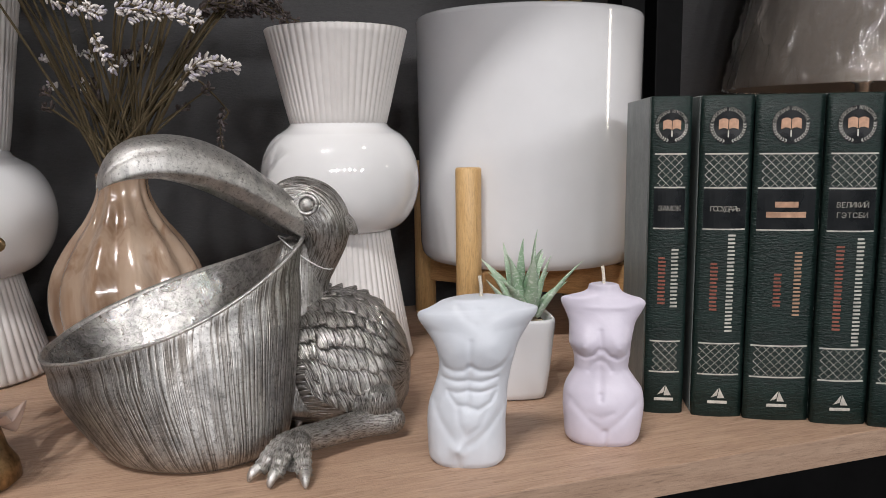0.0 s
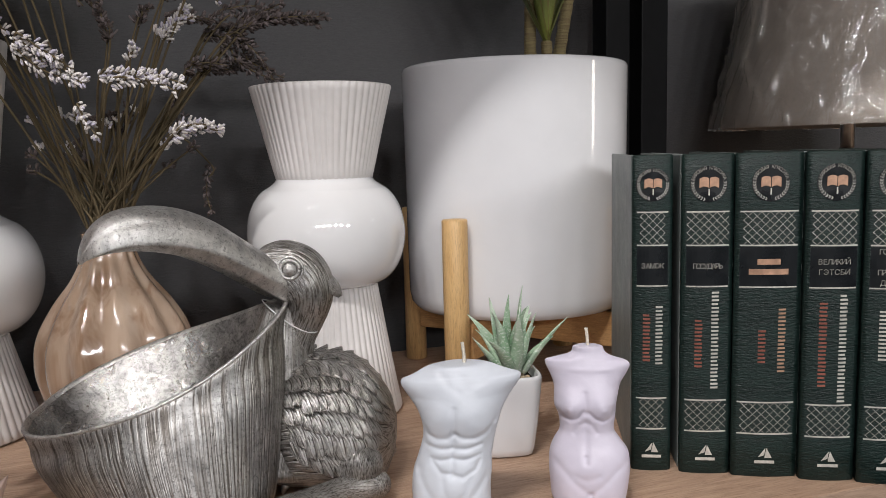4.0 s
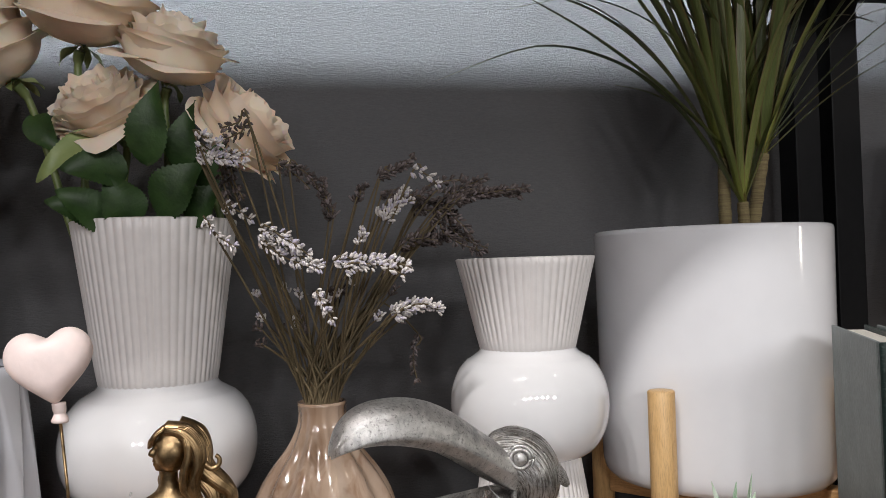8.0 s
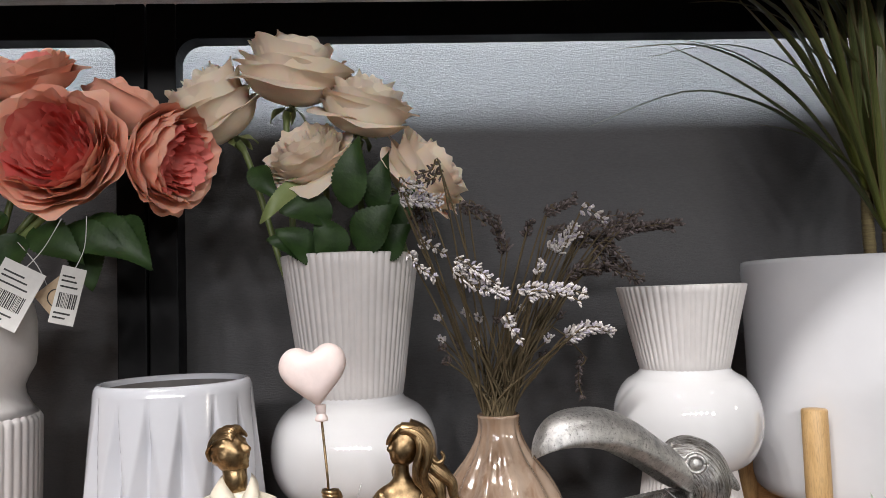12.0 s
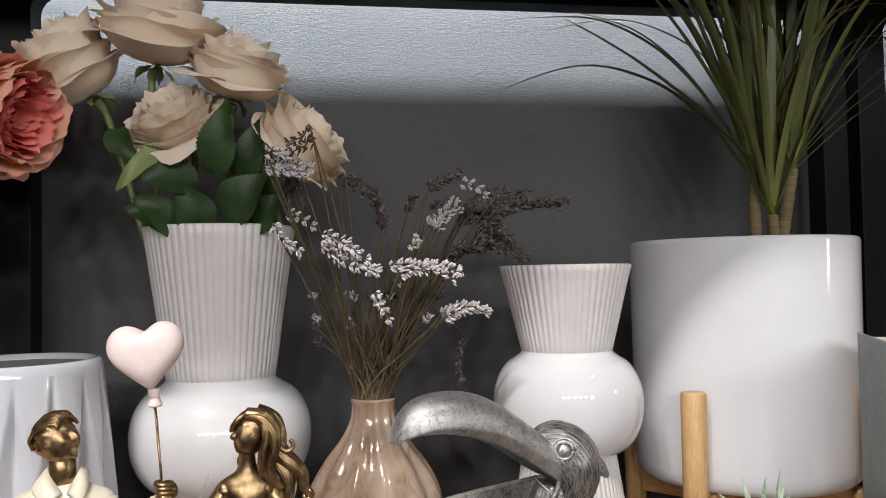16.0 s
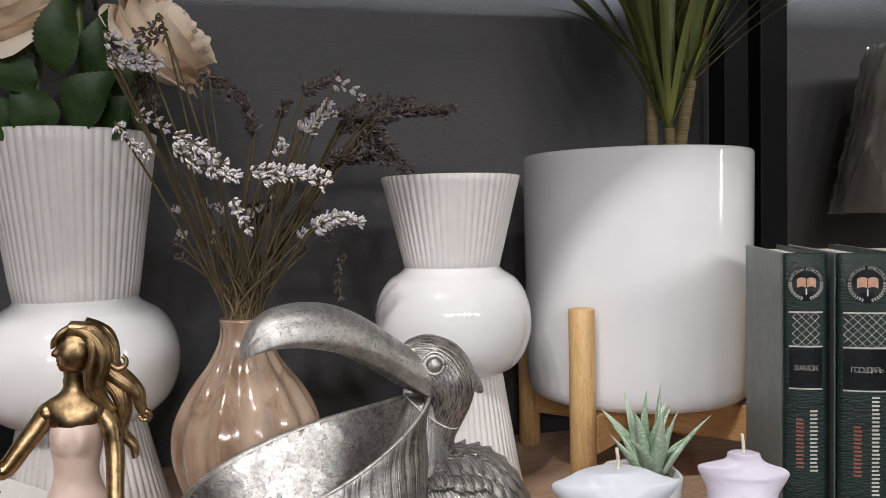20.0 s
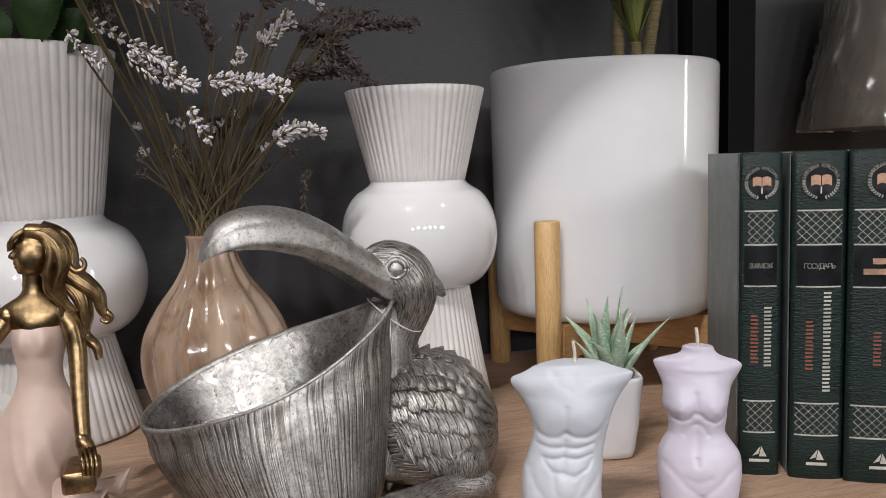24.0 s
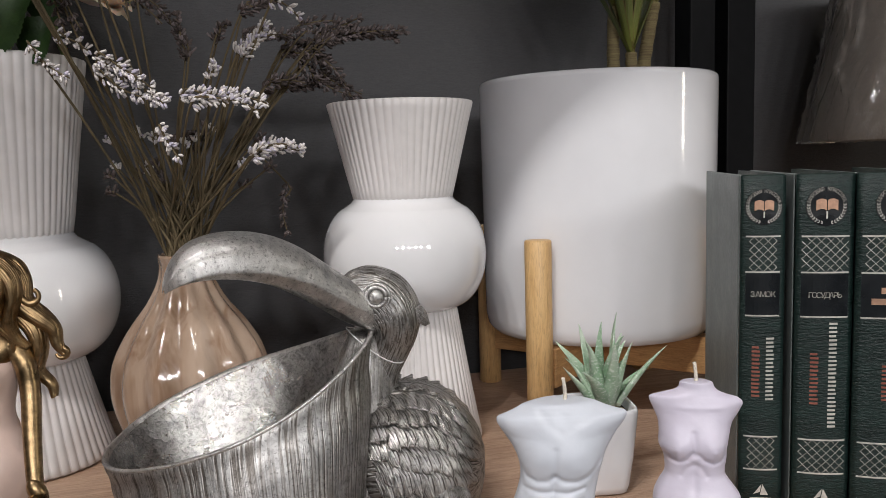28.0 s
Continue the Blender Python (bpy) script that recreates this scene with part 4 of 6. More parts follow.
    def feather(l, th, dl, dth, wd, lift, ragged):
        """One feather lying on the skin: cupped, with a round notched tip that stands off."""
        grid = []
        ph = rnd.uniform(0, 6)
        ln = math.hypot(dl, dth * 0.042)
        tx, ty = dl / ln, dth * 0.042 / ln
        for i in range(11):
            v = i / 10
            w = wd * (0.80 + 0.25 * v) * math.sqrt(max(0.0, 1 - max(0, (v - 0.55) / 0.45) ** 2.4)) + 0.0003
            row = []
            for j in range(11):
                u = -1 + 0.2 * j
                f = v - 0.06 * u * u * v + ragged * math.sin(7 * u + ph) * v ** 4
                x = l + dl * f - ty * w * u
                y = th + dth * f + tx * w * u / 0.042
                row.append(surf(x, y, -0.0006 + lift * v ** 1.2 + 0.0012 * (1 - u * u) * (0.4 + 0.6 * v) + 0.0005 * math.exp(-(u / 0.14) ** 2)))
            grid.append(row)
        sheet(bm, grid, 3)
        mid = surf(l, 0) - Vector((0, 0, 0.04))
        under = [[p + (mid - p).normalized() * 0.0016 for p in row] for row in grid]
        sheet(bm, [list(reversed(row)) for row in under], 3)
        sheet(bm, [grid[-1], under[-1]], 3)
        for e in (0, -1):
            sheet(bm, [[row[e] for row in grid], [row[e] for row in under]], 3)

    for sd in (-1, 1):
        for row in range(7):
            th0 = (2, 19, 35, 51, 67, 82, 96)[row]
            count = (9, 10, 11, 11, 10, 9, 7)[row]
            for k in range(count):
                u = (k + 0.5 * (row % 2) + rnd.uniform(-0.10, 0.10)) / (count - 0.4)
                l = -0.108 + 0.072 * u + 0.004 * row * (1 - u)
                # the wing's lower edge curves up towards breast and tail
                th = th0 - 16 * max(0, u - 0.55) ** 1.3 * (row / 3.5) - 22 * max(0, 0.22 - u) * (row / 3)
                big = rnd.uniform(0.90, 1.10) * (0.80 if row == 0 else 1.0)
                feather(l, sd * radians(th + rnd.uniform(-2, 2)), 0.0100 * big, sd * radians(18 * big), 0.0047 * big, 0.0036 if row > 1 else 0.0022, 0.06)
    # short down on the breast below the throat
    for k in range(36):
        feather(-0.113 + 0.012 * rnd.random(), -radians(rnd.uniform(35, 110)), 0.003, -radians(13), 0.0028, 0.0012, 0.05)

    # legs folded along the belly, webbed feet with clawed toes
    for s in (-1, 1):
        base = 0.508 + s * 0.030
        heel = at(-0.0345, base - 0.004, 0.0115)
        ankle = at(-0.0830, base - 0.044 if s < 0 else base - 0.02, 0.0150)
        blob(bm, at(-0.0440, base - 0.002, 0.0225), (0.0150, 0.0120, 0.0150), 5, 28)
        blob(bm, heel, (0.0100, 0.0088, 0.0090), 2, 24)
        shin = smooth_profile([heel, at(-0.0520, base - 0.013, 0.0120), at(-0.0680, base - 0.028, 0.0130), ankle], 14)
        tube(bm, shin, [0.0088 - 0.0014 * j / len(shin) + 0.00035 * (1 if j % 2 else -1) for j in range(len(shin))], 18, 2)
        blob(bm, ankle, (0.0088, 0.0088, 0.0075), 2, 20)
        toes = []
        for ang in (-52, -86, -118):
            dirn = Vector((math.cos(radians(ang)) - 0.42, math.sin(radians(ang)), 0)).normalized()
            knee = [(0.0, 0.0), (0.010, 0.0020), (0.019, -0.0022), (0.0275, -0.0098)]
            toe = smooth_profile([ankle + dirn * q + Vector((0, 0, h)) for q, h in knee], 9)
            m = len(toe)
            tube(bm, toe, [0.0060 - 0.0018 * j / m + 0.00042 * math.sin(j * 1.9) for j in range(m)], 14, 2)
            tip = toe[-1]
            tube(bm, smooth_profile([tip - dirn * 0.002 + Vector((0, 0, 0.0026)), tip + dirn * 0.0042 + Vector((0, 0, 0.0002)), tip + dirn * 0.0072 + Vector((0, 0, -0.0040))], 4), [0.0034, 0.0034, 0.0033, 0.0031, 0.0028, 0.0024, 0.0019, 0.0013, 0.0005], 10, 0)
            toes.append(toe)
        for p, q in zip(toes, toes[1:]):
            web = []
            for j in range(0, 22, 3):
                web.append([p[j].lerp(q[j], f) - Vector((0, 0, 0.0020 + 0.0022 * math.sin(math.pi * f))) for f in (0, 0.25, 0.5, 0.75, 1)])
            sheet(bm, web, 2)
            sheet(bm, [[c - Vector((0, 0, 0.001)) for c in reversed(r)] for r in web], 2)
    bmesh.ops.recalc_face_normals(bm, faces=bm.faces)
    ob = ob_from("pelican_bowl", bm, [SILVER, SILVER_LINED, SILVER_FINE, SILVER_PLUME, SILVER_MOTTLED, SILVER_DOWN])
    ob.matrix_world = pose(0.0571, 0.4884, 0, 0, 0, -18.8)
    return tagged(ob, "antique silver pelican bowl with an open pouch beak", "figurine")


pelican()


def cord_loop():
    bm = bmesh.new()
    pts = []
    for k in range(25):
        a = 2 * math.pi * k / 24
        pts.append((0.0085 * math.cos(a) * 2.1, 0.021 * math.sin(a), -0.010 * math.cos(a) + 0.002 * math.sin(2 * a)))
    tube(bm, pts, 0.00045, 6)
    ob = ob_from("cord_loop", bm, CORD)
    m = pose(0.0571, 0.4884, 0, 0, 0, -18.8) @ pose(0.0325, 0.0265, 0.1135, 0, 0, 0)
    ob.matrix_world = m
    return tagged(ob, "thin clear cord looped round the pelican's neck", "cord")


cord_loop()


# ---- torso candles (plain forms, one mesh each) ----
def torso(at, turn, rows, swells, creases, wax, label, wick_at, fit_w=0.97, fit_h=0.98, tilt=0.0):
    """In mm. rows: height, half width, half depth, sideways shift; swells: x, z, reach in x and z, height; creases: path, width, depth."""
    rows = smooth_profile([Vector(r) for r in rows], 13)
    bm = bmesh.new()
    loops = []
    for z, w, d, s in rows:
        here = [(path, wide, deep) for path, wide, deep in creases if min(p[1] for p in path) - 3 * wide < z < max(p[1] for p in path) + 3 * wide]
        loop = []
        for k in range(200):
            a = 2 * math.pi * k / 200
            c, q = math.cos(a), math.sin(a)
            up = min(1, max(0, (z - 66) / 16))
            x = s + w * math.copysign(abs(c) ** (0.85 + 0.1 * up), c)
            y = d * math.copysign(abs(q) ** (0.9 + 0.75 * up), q)
            lift = tilt * x * up
            if q < 0.1:
                h = 0.0
                for bx, bz, rx, rz, high in swells:
                    g = ((x - bx) / rx) ** 2 + ((z - bz) / rz) ** 2
                    if g < 5:
                        h += high * math.exp(-g)
                for path, wide, deep in here:
                    best = 99.0
                    for (x0, z0), (x1, z1) in zip(path, path[1:]):
                        ex, ez = x1 - x0, z1 - z0
                        f = min(1, max(0, ((x - x0) * ex + (z - z0) * ez) / (ex * ex + ez * ez)))
                        best = min(best, (x - x0 - f * ex) ** 2 + (z - z0 - f * ez) ** 2)
                    h -= 0.78 * deep * math.exp(-best / (1.1 * wide) ** 2)
                y -= h * min(1, (0.1 - q) * 2.2)
            y += 0.12 * noise.noise((x * 0.2, y * 0.2, z * 0.2))
            loop.append((fit_w * x / 1000, y / 1000, fit_h * (z + lift) / 1000))
        loops.append(loop)
    rings(bm, loops, True, True)
    t = ob_from("torso_candle", bm, wax)
    t.matrix_world = pose(*at, 0, 0, turn)
    tagged(t, label, "candle", "torso candles")
    bm = bmesh.new()
    wx, wz = wick_at
    tube(bm, smooth_profile([(wx, 0, wz - 0.003), (wx + 0.0003, 0, wz + 0.004), (wx - 0.0006, 0, wz + 0.012)], 4), 0.0010, 8)
    part("wick", bm, WICK, t, "short white cotton wick")
    return t


MALE_ROWS = [(0.0, 20.3, 13.5, -4.9), (3.9, 23.3, 15.3, -4.9), (13.0, 23.8, 15.8, -5.1), (26.2, 23.9, 15.6, -5.3), (36.1, 23.7, 14.6, -4.3), (46.0, 22.2, 13.4, -2.4), (55.9, 21.7, 13, -0.2), (64.1, 22.8, 14.2, 0.8), (72.4, 25.5, 15.2, 0.9), (80.6, 30.3, 14.6, 1.1), (87.2, 34.9, 14.0, 1.4), (90.6, 36.0, 13.2, 1.6), (92.6, 34.8, 12.4, 1.8), (94.2, 30.0, 11.6, 1.6), (96.2, 25.0, 10.8, 1.0), (98.4, 20.5, 9.8, 0.6), (99.5, 16.0, 8.6, 0.6), (99.8, 10.0, 6.0, 0.6)]
MALE_SWELLS = [(-10.7, 70.7, 11.5, 12, 2.0), (9.4, 71.1, 11.5, 12, 2.0), (-2.5, 29.5, 9, 8, 1.4), (-9.9, 12.2, 4.5, 5, 3.4), (-10.7, 55.9, 6, 3, 0.7), (4.1, 55.9, 6, 3, 0.7), (-10.7, 49.3, 5.5, 2.6, 0.7), (4.1, 49.3, 5.5, 2.6, 0.7), (-8.2, 41.7, 5, 3.4, 0.6), (3.3, 41.0, 5, 3.4, 0.6), (-22.2, 9.7, 6, 12, 1.0), (8.3, 9.7, 7, 12, 1.0), (2.5, 92.2, 5, 5, -1.0), (-27.2, 87.2, 5, 7, 0.8), (33.0, 88.9, 5, 7, 0.8)]
MALE_CREASES = [([(-21.4, 65.5), (-18.1, 60.0), (-12.3, 57.9), (-6.6, 58.7), (-2.9, 61.7)], 1.6, 1.15),
    ([(-1.6, 61.2), (3.3, 58.7), (9.9, 58.7), (16.5, 61.7), (22.3, 68.3)], 1.6, 1.15),
    ([(-2.1, 76.5), (-2.6, 60.8), (-3.6, 49.3), (-4.1, 36.1)], 1.5, 1.0),
    ([(-18.9, 53.4), (-10.7, 52.1), (-4.1, 52.9), (4.1, 52.1), (13.2, 54.6)], 1.2, 1.0),
    ([(-16.0, 46.5), (-10.7, 45.5), (-4.1, 46.8), (3.3, 46.0), (12.4, 48.3)], 1.2, 1.0),
    ([(-15.3, 44.3), (-10.7, 38.6), (-4.1, 37.7), (2.5, 35.8), (9.9, 40.2), (12.4, 45.2)], 1.3, 1.0),
    ([(-25.2, 39.4), (-19.8, 27.9), (-14.0, 19.6), (-10.7, 15.5)], 2.1, 1.0),
    ([(17.3, 36.1), (7.8, 23.7), (-1.6, 15.5), (-6.6, 13.0)], 2.1, 1.0),
    ([(-10.4, 9.7), (-10.0, 1.5)], 1.8, 1.6),
    ([(-9.9, 96.3), (-4.1, 88.9), (2.5, 85.3), (11.6, 90.5), (19.0, 96.3)], 2.0, 0.5),
    ([(-9.9, 36.1), (-9.1, 27.9), (-4.9, 20.4), (3.3, 26.2), (6.6, 34.5)], 1.6, 0.6),
    ([(-21.9, 59.2), (-19.8, 49.3), (-23.9, 39.4)], 2.2, 0.7),
    ([(21.5, 62.5), (17.0, 52.6), (19.0, 41.0)], 2.2, 0.7)]
torso((0.1743, 0.4058, 0), -22, MALE_ROWS, MALE_SWELLS, MALE_CREASES, WAX_WHITE, "white wax candle shaped as a muscular torso, unlit", (0.0035, 0.0965), 0.945, 0.97, 0.05)
FEMALE_ROWS = [(0.0, 19.5, 12.5, 1.2), (4.0, 22.9, 14.8, 0.8), (13.9, 24.3, 15.6, 1.1), (23.8, 25.1, 15.4, 1.2), (33.7, 24.2, 13.8, 0.9), (40.3, 20.8, 12, 0.0), (46.1, 17.2, 11, -0.3), (50.2, 16.7, 11, -0.3), (56.8, 17.5, 11.6, -0.3), (63.4, 19.0, 12.2, -1.4), (70.0, 19.6, 12, -0.8), (76.6, 20.6, 11, -0.2), (83.2, 23.7, 9.6, 0.4), (88.1, 25.7, 8.6, 0.2), (91.1, 24.2, 7.8, -1.2), (92.7, 19.0, 7.4, -1.5), (94.4, 13.2, 7, -0.2), (96.4, 10.1, 6.6, 0.5), (99.5, 8.9, 6.2, 0.3), (100.0, 6.9, 5.2, 0.3)]
FEMALE_SWELLS = [(-11.5, 65.4, 8, 8.5, 4.2), (9.2, 64.7, 8, 8.5, 4.2), (-11.7, 63.4, 1.6, 1.6, 0.5), (9.7, 62.7, 1.6, 1.6, 0.5), (-1.0, 27.9, 9, 8, 1.5), (-12.5, 13.9, 8, 10, 1.2), (14.7, 13.9, 8, 10, 1.2), (-5.9, 86.5, 6, 1.6, 0.5), (8.9, 86.5, 6, 1.6, 0.5)]
FEMALE_CREASES = [([(-18.8, 60.9), (-15.0, 57.1), (-10.6, 56.1), (-5.9, 57.8), (-3.1, 61.4)], 1.4, 1.3),
    ([(0.7, 60.9), (4.0, 57.4), (8.9, 55.6), (13.9, 57.3), (16.8, 61.4)], 1.4, 1.3),
    ([(-2.1, 72.5), (-1.8, 66.7), (-1.3, 60.1)], 1.5, 1.0),
    ([(-8.4, 47.7), (-5.1, 52.7), (-1.6, 54.8), (2.0, 52.7), (5.3, 47.7)], 1.6, 0.8),
    ([(-1.3, 53.5), (-1.3, 43.6), (-1.3, 34.5)], 1.8, 0.7),
    ([(-20.8, 29.6), (-14.2, 23.8), (-5.9, 15.6), (1.0, 10.3)], 2.0, 0.8),
    ([(23.4, 28.7), (16.3, 23.8), (8.1, 15.6), (2.3, 10.3)], 2.0, 0.8),
    ([(1.3, 10.3), (2.1, 0.4)], 1.6, 1.5),
    ([(-1.6, 33.4), (-1.3, 30.4)], 1.2, 1.3),
    ([(-7.6, 22.2), (-1.0, 19.5), (6.4, 22.2)], 1.8, 0.5)]
torso((0.2574, 0.4069, 0), -26, FEMALE_ROWS, FEMALE_SWELLS, FEMALE_CREASES, WAX_LILAC, "lilac wax candle shaped as a female torso, unlit", (0.0, 0.0965))


# ---- succulent ----
def succulent_pot(at, turn):
    t = thing("succulent_pot", at, turn, "small square white ceramic pot with a succulent", "plant pot")
    bm = bmesh.new()
    loops = []

    def square(h, z, e=4.5):
        out = []
        for k in range(48):
            a = 2 * math.pi * k / 48
            c, s = math.cos(a), math.sin(a)
            q = (abs(c) ** e + abs(s) ** e) ** (-1 / e)
            out.append((h * q * c, h * q * s, z))
        return out

    for h, z in ((0.016, 0.0), (0.0183, 0.0015), (0.0195, 0.006), (0.0218, 0.025), (0.0240, 0.050), (0.0245, 0.0565), (0.0240, 0.0585), (0.0226, 0.059), (0.0214, 0.0572), (0.0208, 0.050)):
        loops.append(square(h, z))
    rings(bm, loops, True, True)
    part("body", bm, WHITE_POT, t)
    bm = bmesh.new()
    rings(bm, [square(0.0204, 0.0505), square(0.0204, 0.0525), square(0.004, 0.0535)], True, True)
    part("gravel_bed", bm, SOIL, t)
    rnd = random.Random(4)
    for k in range(26):
        a, r = rnd.uniform(0, 6.28), rnd.uniform(0.010, 0.0175)
        bm = bmesh.new()
        blob(bm, (r * math.cos(a), r * math.sin(a), 0.0545), (rnd.uniform(0.0018, 0.003), rnd.uniform(0.0018, 0.003), 0.0018), 0, 8)
        part("pebble", bm, PEBBLE, t)
    return t


def succulent(at, turn):
    t = thing("succulent", at, turn, "pale green succulent with tapering white-flecked leaves", "plant")
    rnd = random.Random(11)
    n = 17
    for k in range(n):
        a = k * 2.399 + rnd.uniform(-0.35, 0.35)
        s = k / n
        lean = 0.08 + 1.10 * s ** 1.1 + rnd.uniform(-0.12, 0.12)
        ln = (0.056 - 0.012 * s) * rnd.uniform(0.72, 1.10)
        w = 0.0060 * rnd.uniform(0.85, 1.15)
        hook, sway = rnd.uniform(-0.25, 0.55), rnd.uniform(-0.012, 0.012)
        bm = bmesh.new()
        loops = []
        r, z = 0.002 + 0.005 * s, 0.002
        for j in range(15):
            v = j / 14
            bend = lean * (0.55 + 0.5 * v) + hook * v ** 4
            r, z = r + ln / 14 * math.sin(bend), z + ln / 14 * math.cos(bend)
            hw = w * (0.72 + 0.9 * v * (1 - v)) * (1 - v ** 1.5) ** 0.85 + 0.00025
            nrm = Vector((math.cos(bend), 0, -math.sin(bend)))
            p = Vector((r, sway * v * v, z))
            loop = []
            for i in range(14):
                q = 2 * math.pi * i / 14
                c, h = math.cos(q), math.sin(q)
                # keeled below, hollowed above
                deep = 0.75 * h if h > 0 else 0.10 * h + 0.22 * (1 - c * c)
                loop.append(p + Vector((0, hw * c, 0)) + nrm * (hw * deep))
            loops.append(loop)
        rot = Matrix.Rotation(a, 3, "Z")
        rings(bm, [[rot @ p for p in lp] for lp in loops], True, True)
        part("leaf", bm, SUCCULENT, t)
    return t


def succulent_material():
    """Grey-green skin with rows of white flecks and a few rosy stains."""
    m, nt, b = nodes_of("flecked_succulent_leaf")
    v = coords(nt)
    soft = noise_node(nt, v, 45, 3)
    c = ramp(nt, soft, (0.32, (0.22, 0.36, 0.22)), (0.55, (0.42, 0.54, 0.40)), (0.75, (0.60, 0.66, 0.58)))
    c = mix(nt, ramp(nt, noise_node(nt, coords(nt, (1, 1, 1.6)), 420, 2, 0.6), (0.54, grey(0.0)), (0.66, grey(0.6))), c, (0.78, 0.81, 0.76))
    c = mix(nt, ramp(nt, noise_node(nt, v, 38, 2), (0.60, grey(0.0)), (0.74, grey(0.65))), c, (0.42, 0.33, 0.33))
    link(nt, c, b.inputs["Base Color"])
    b.inputs["Roughness"].default_value = 0.5
    bump(nt, b, noise_node(nt, v, 420, 2, 0.6), 0.0004)
    return m


SUCCULENT = succulent_material()
succulent_pot((0.2450, 0.5040, 0), -12)
succulent((0.2500, 0.5020, 0.0535), -12)


# ---- gilt couple with a heart balloon (a statue, one mesh) ----
def head(bm, centre, size, mat, turn, hair, part_at=0.0, bold=1.0):
    """A small plain head looking along +x before the turn; hair swells the back and top."""
    r = bmesh.ops.create_uvsphere(bm, u_segments=64, v_segments=44, radius=1.0)
    for v in r["verts"]:
        d = v.co.normalized()
        x, y, z = d.x, d.y, d.z

        def spot(cx, cy, cz, reach, up):
            return bold * up * math.exp(-((x - cx) ** 2 + (abs(y) - cy) ** 2 + (z - cz) ** 2) / reach ** 2)

        k = 1.0 - 0.14 * max(0, x) * (1 - abs(y))
        k += spot(0.98, 0, -0.20, 0.13, 0.34) + spot(0.99, 0, -0.04, 0.11, 0.22) + spot(0.98, 0, 0.12, 0.10, 0.08) + spot(0.90, 0.30, 0.25, 0.17, 0.12)
        k += spot(0.88, 0, -0.47, 0.09, 0.18) + spot(0.82, 0, -0.60, 0.08, 0.15) + spot(0.85, 0, -0.54, 0.05, -0.10) + spot(0.68, 0, -0.82, 0.24, 0.26)
        k += spot(0.90, 0.32, 0.06, 0.15, -0.19) + spot(0.92, 0.34, 0.05, 0.07, 0.10) + spot(0.72, 0.55, -0.20, 0.24, 0.08) + spot(0.35, 0.55, -0.75, 0.3, 0.08)
        k += spot(-0.05, 0.99, -0.10, 0.16, 0.20) + spot(-0.02, 1.0, -0.08, 0.08, -0.16)
        top = -0.60 * x + 0.80 * z + 0.10 * math.sin(5 * y + part_at)
        if top > 0.10 and not (abs(y) > 0.9 and z < 0.1):
            k += hair * min(1, (top - 0.10) * 6) * (1 + 0.30 * math.sin(24 * math.atan2(y + part_at, z + 0.35) + 7 * x))
        v.co = Vector(centre) + turn @ Vector((x * k * size * 0.97, y * k * size * 0.80, z * k * size * 1.14))
    for f in {f for v in r["verts"] for f in v.link_faces}:
        f.material_index = mat


def strands(bm, guide, count, spread, radius, rnd, mat):
    """Locks of hair laid close along one waving line, so that they read as a grooved mass."""
    count, radius = int(count * 1.5), radius * 0.66
    for k in range(count):
        a = 2 * math.pi * (k + 0.5) / count
        ease = [0.75, 1.0, 1.0, 0.95, 0.8, 0.55, 0.3]
        pts = []
        for j, g in enumerate(guide):
            e = ease[min(j, 6)]
            pts.append(Vector(g) + Vector((spread * 0.42 * math.cos(a) * e + rnd.uniform(-1, 1) * 0.0004, spread * math.sin(a) * e, spread * 0.42 * math.cos(a) * e * 0.8 + rnd.uniform(-1, 1) * 0.0004)))
        pts = smooth_profile(pts, 6)
        n = len(pts)
        if k == 0:
            core = smooth_profile([Vector(g) for g in guide], 6)
            tube(bm, core, [spread * (0.86 - 0.6 * (j / n) ** 2) for j in range(len(core))], 12, mat, 0.8)
        tube(bm, pts, [radius * (0.55 + 0.45 * math.sin(math.pi * min(1, 0.15 + 0.8 * j / n))) * (1 - 0.5 * (j / n) ** 3) for j in range(n)], 8, mat)


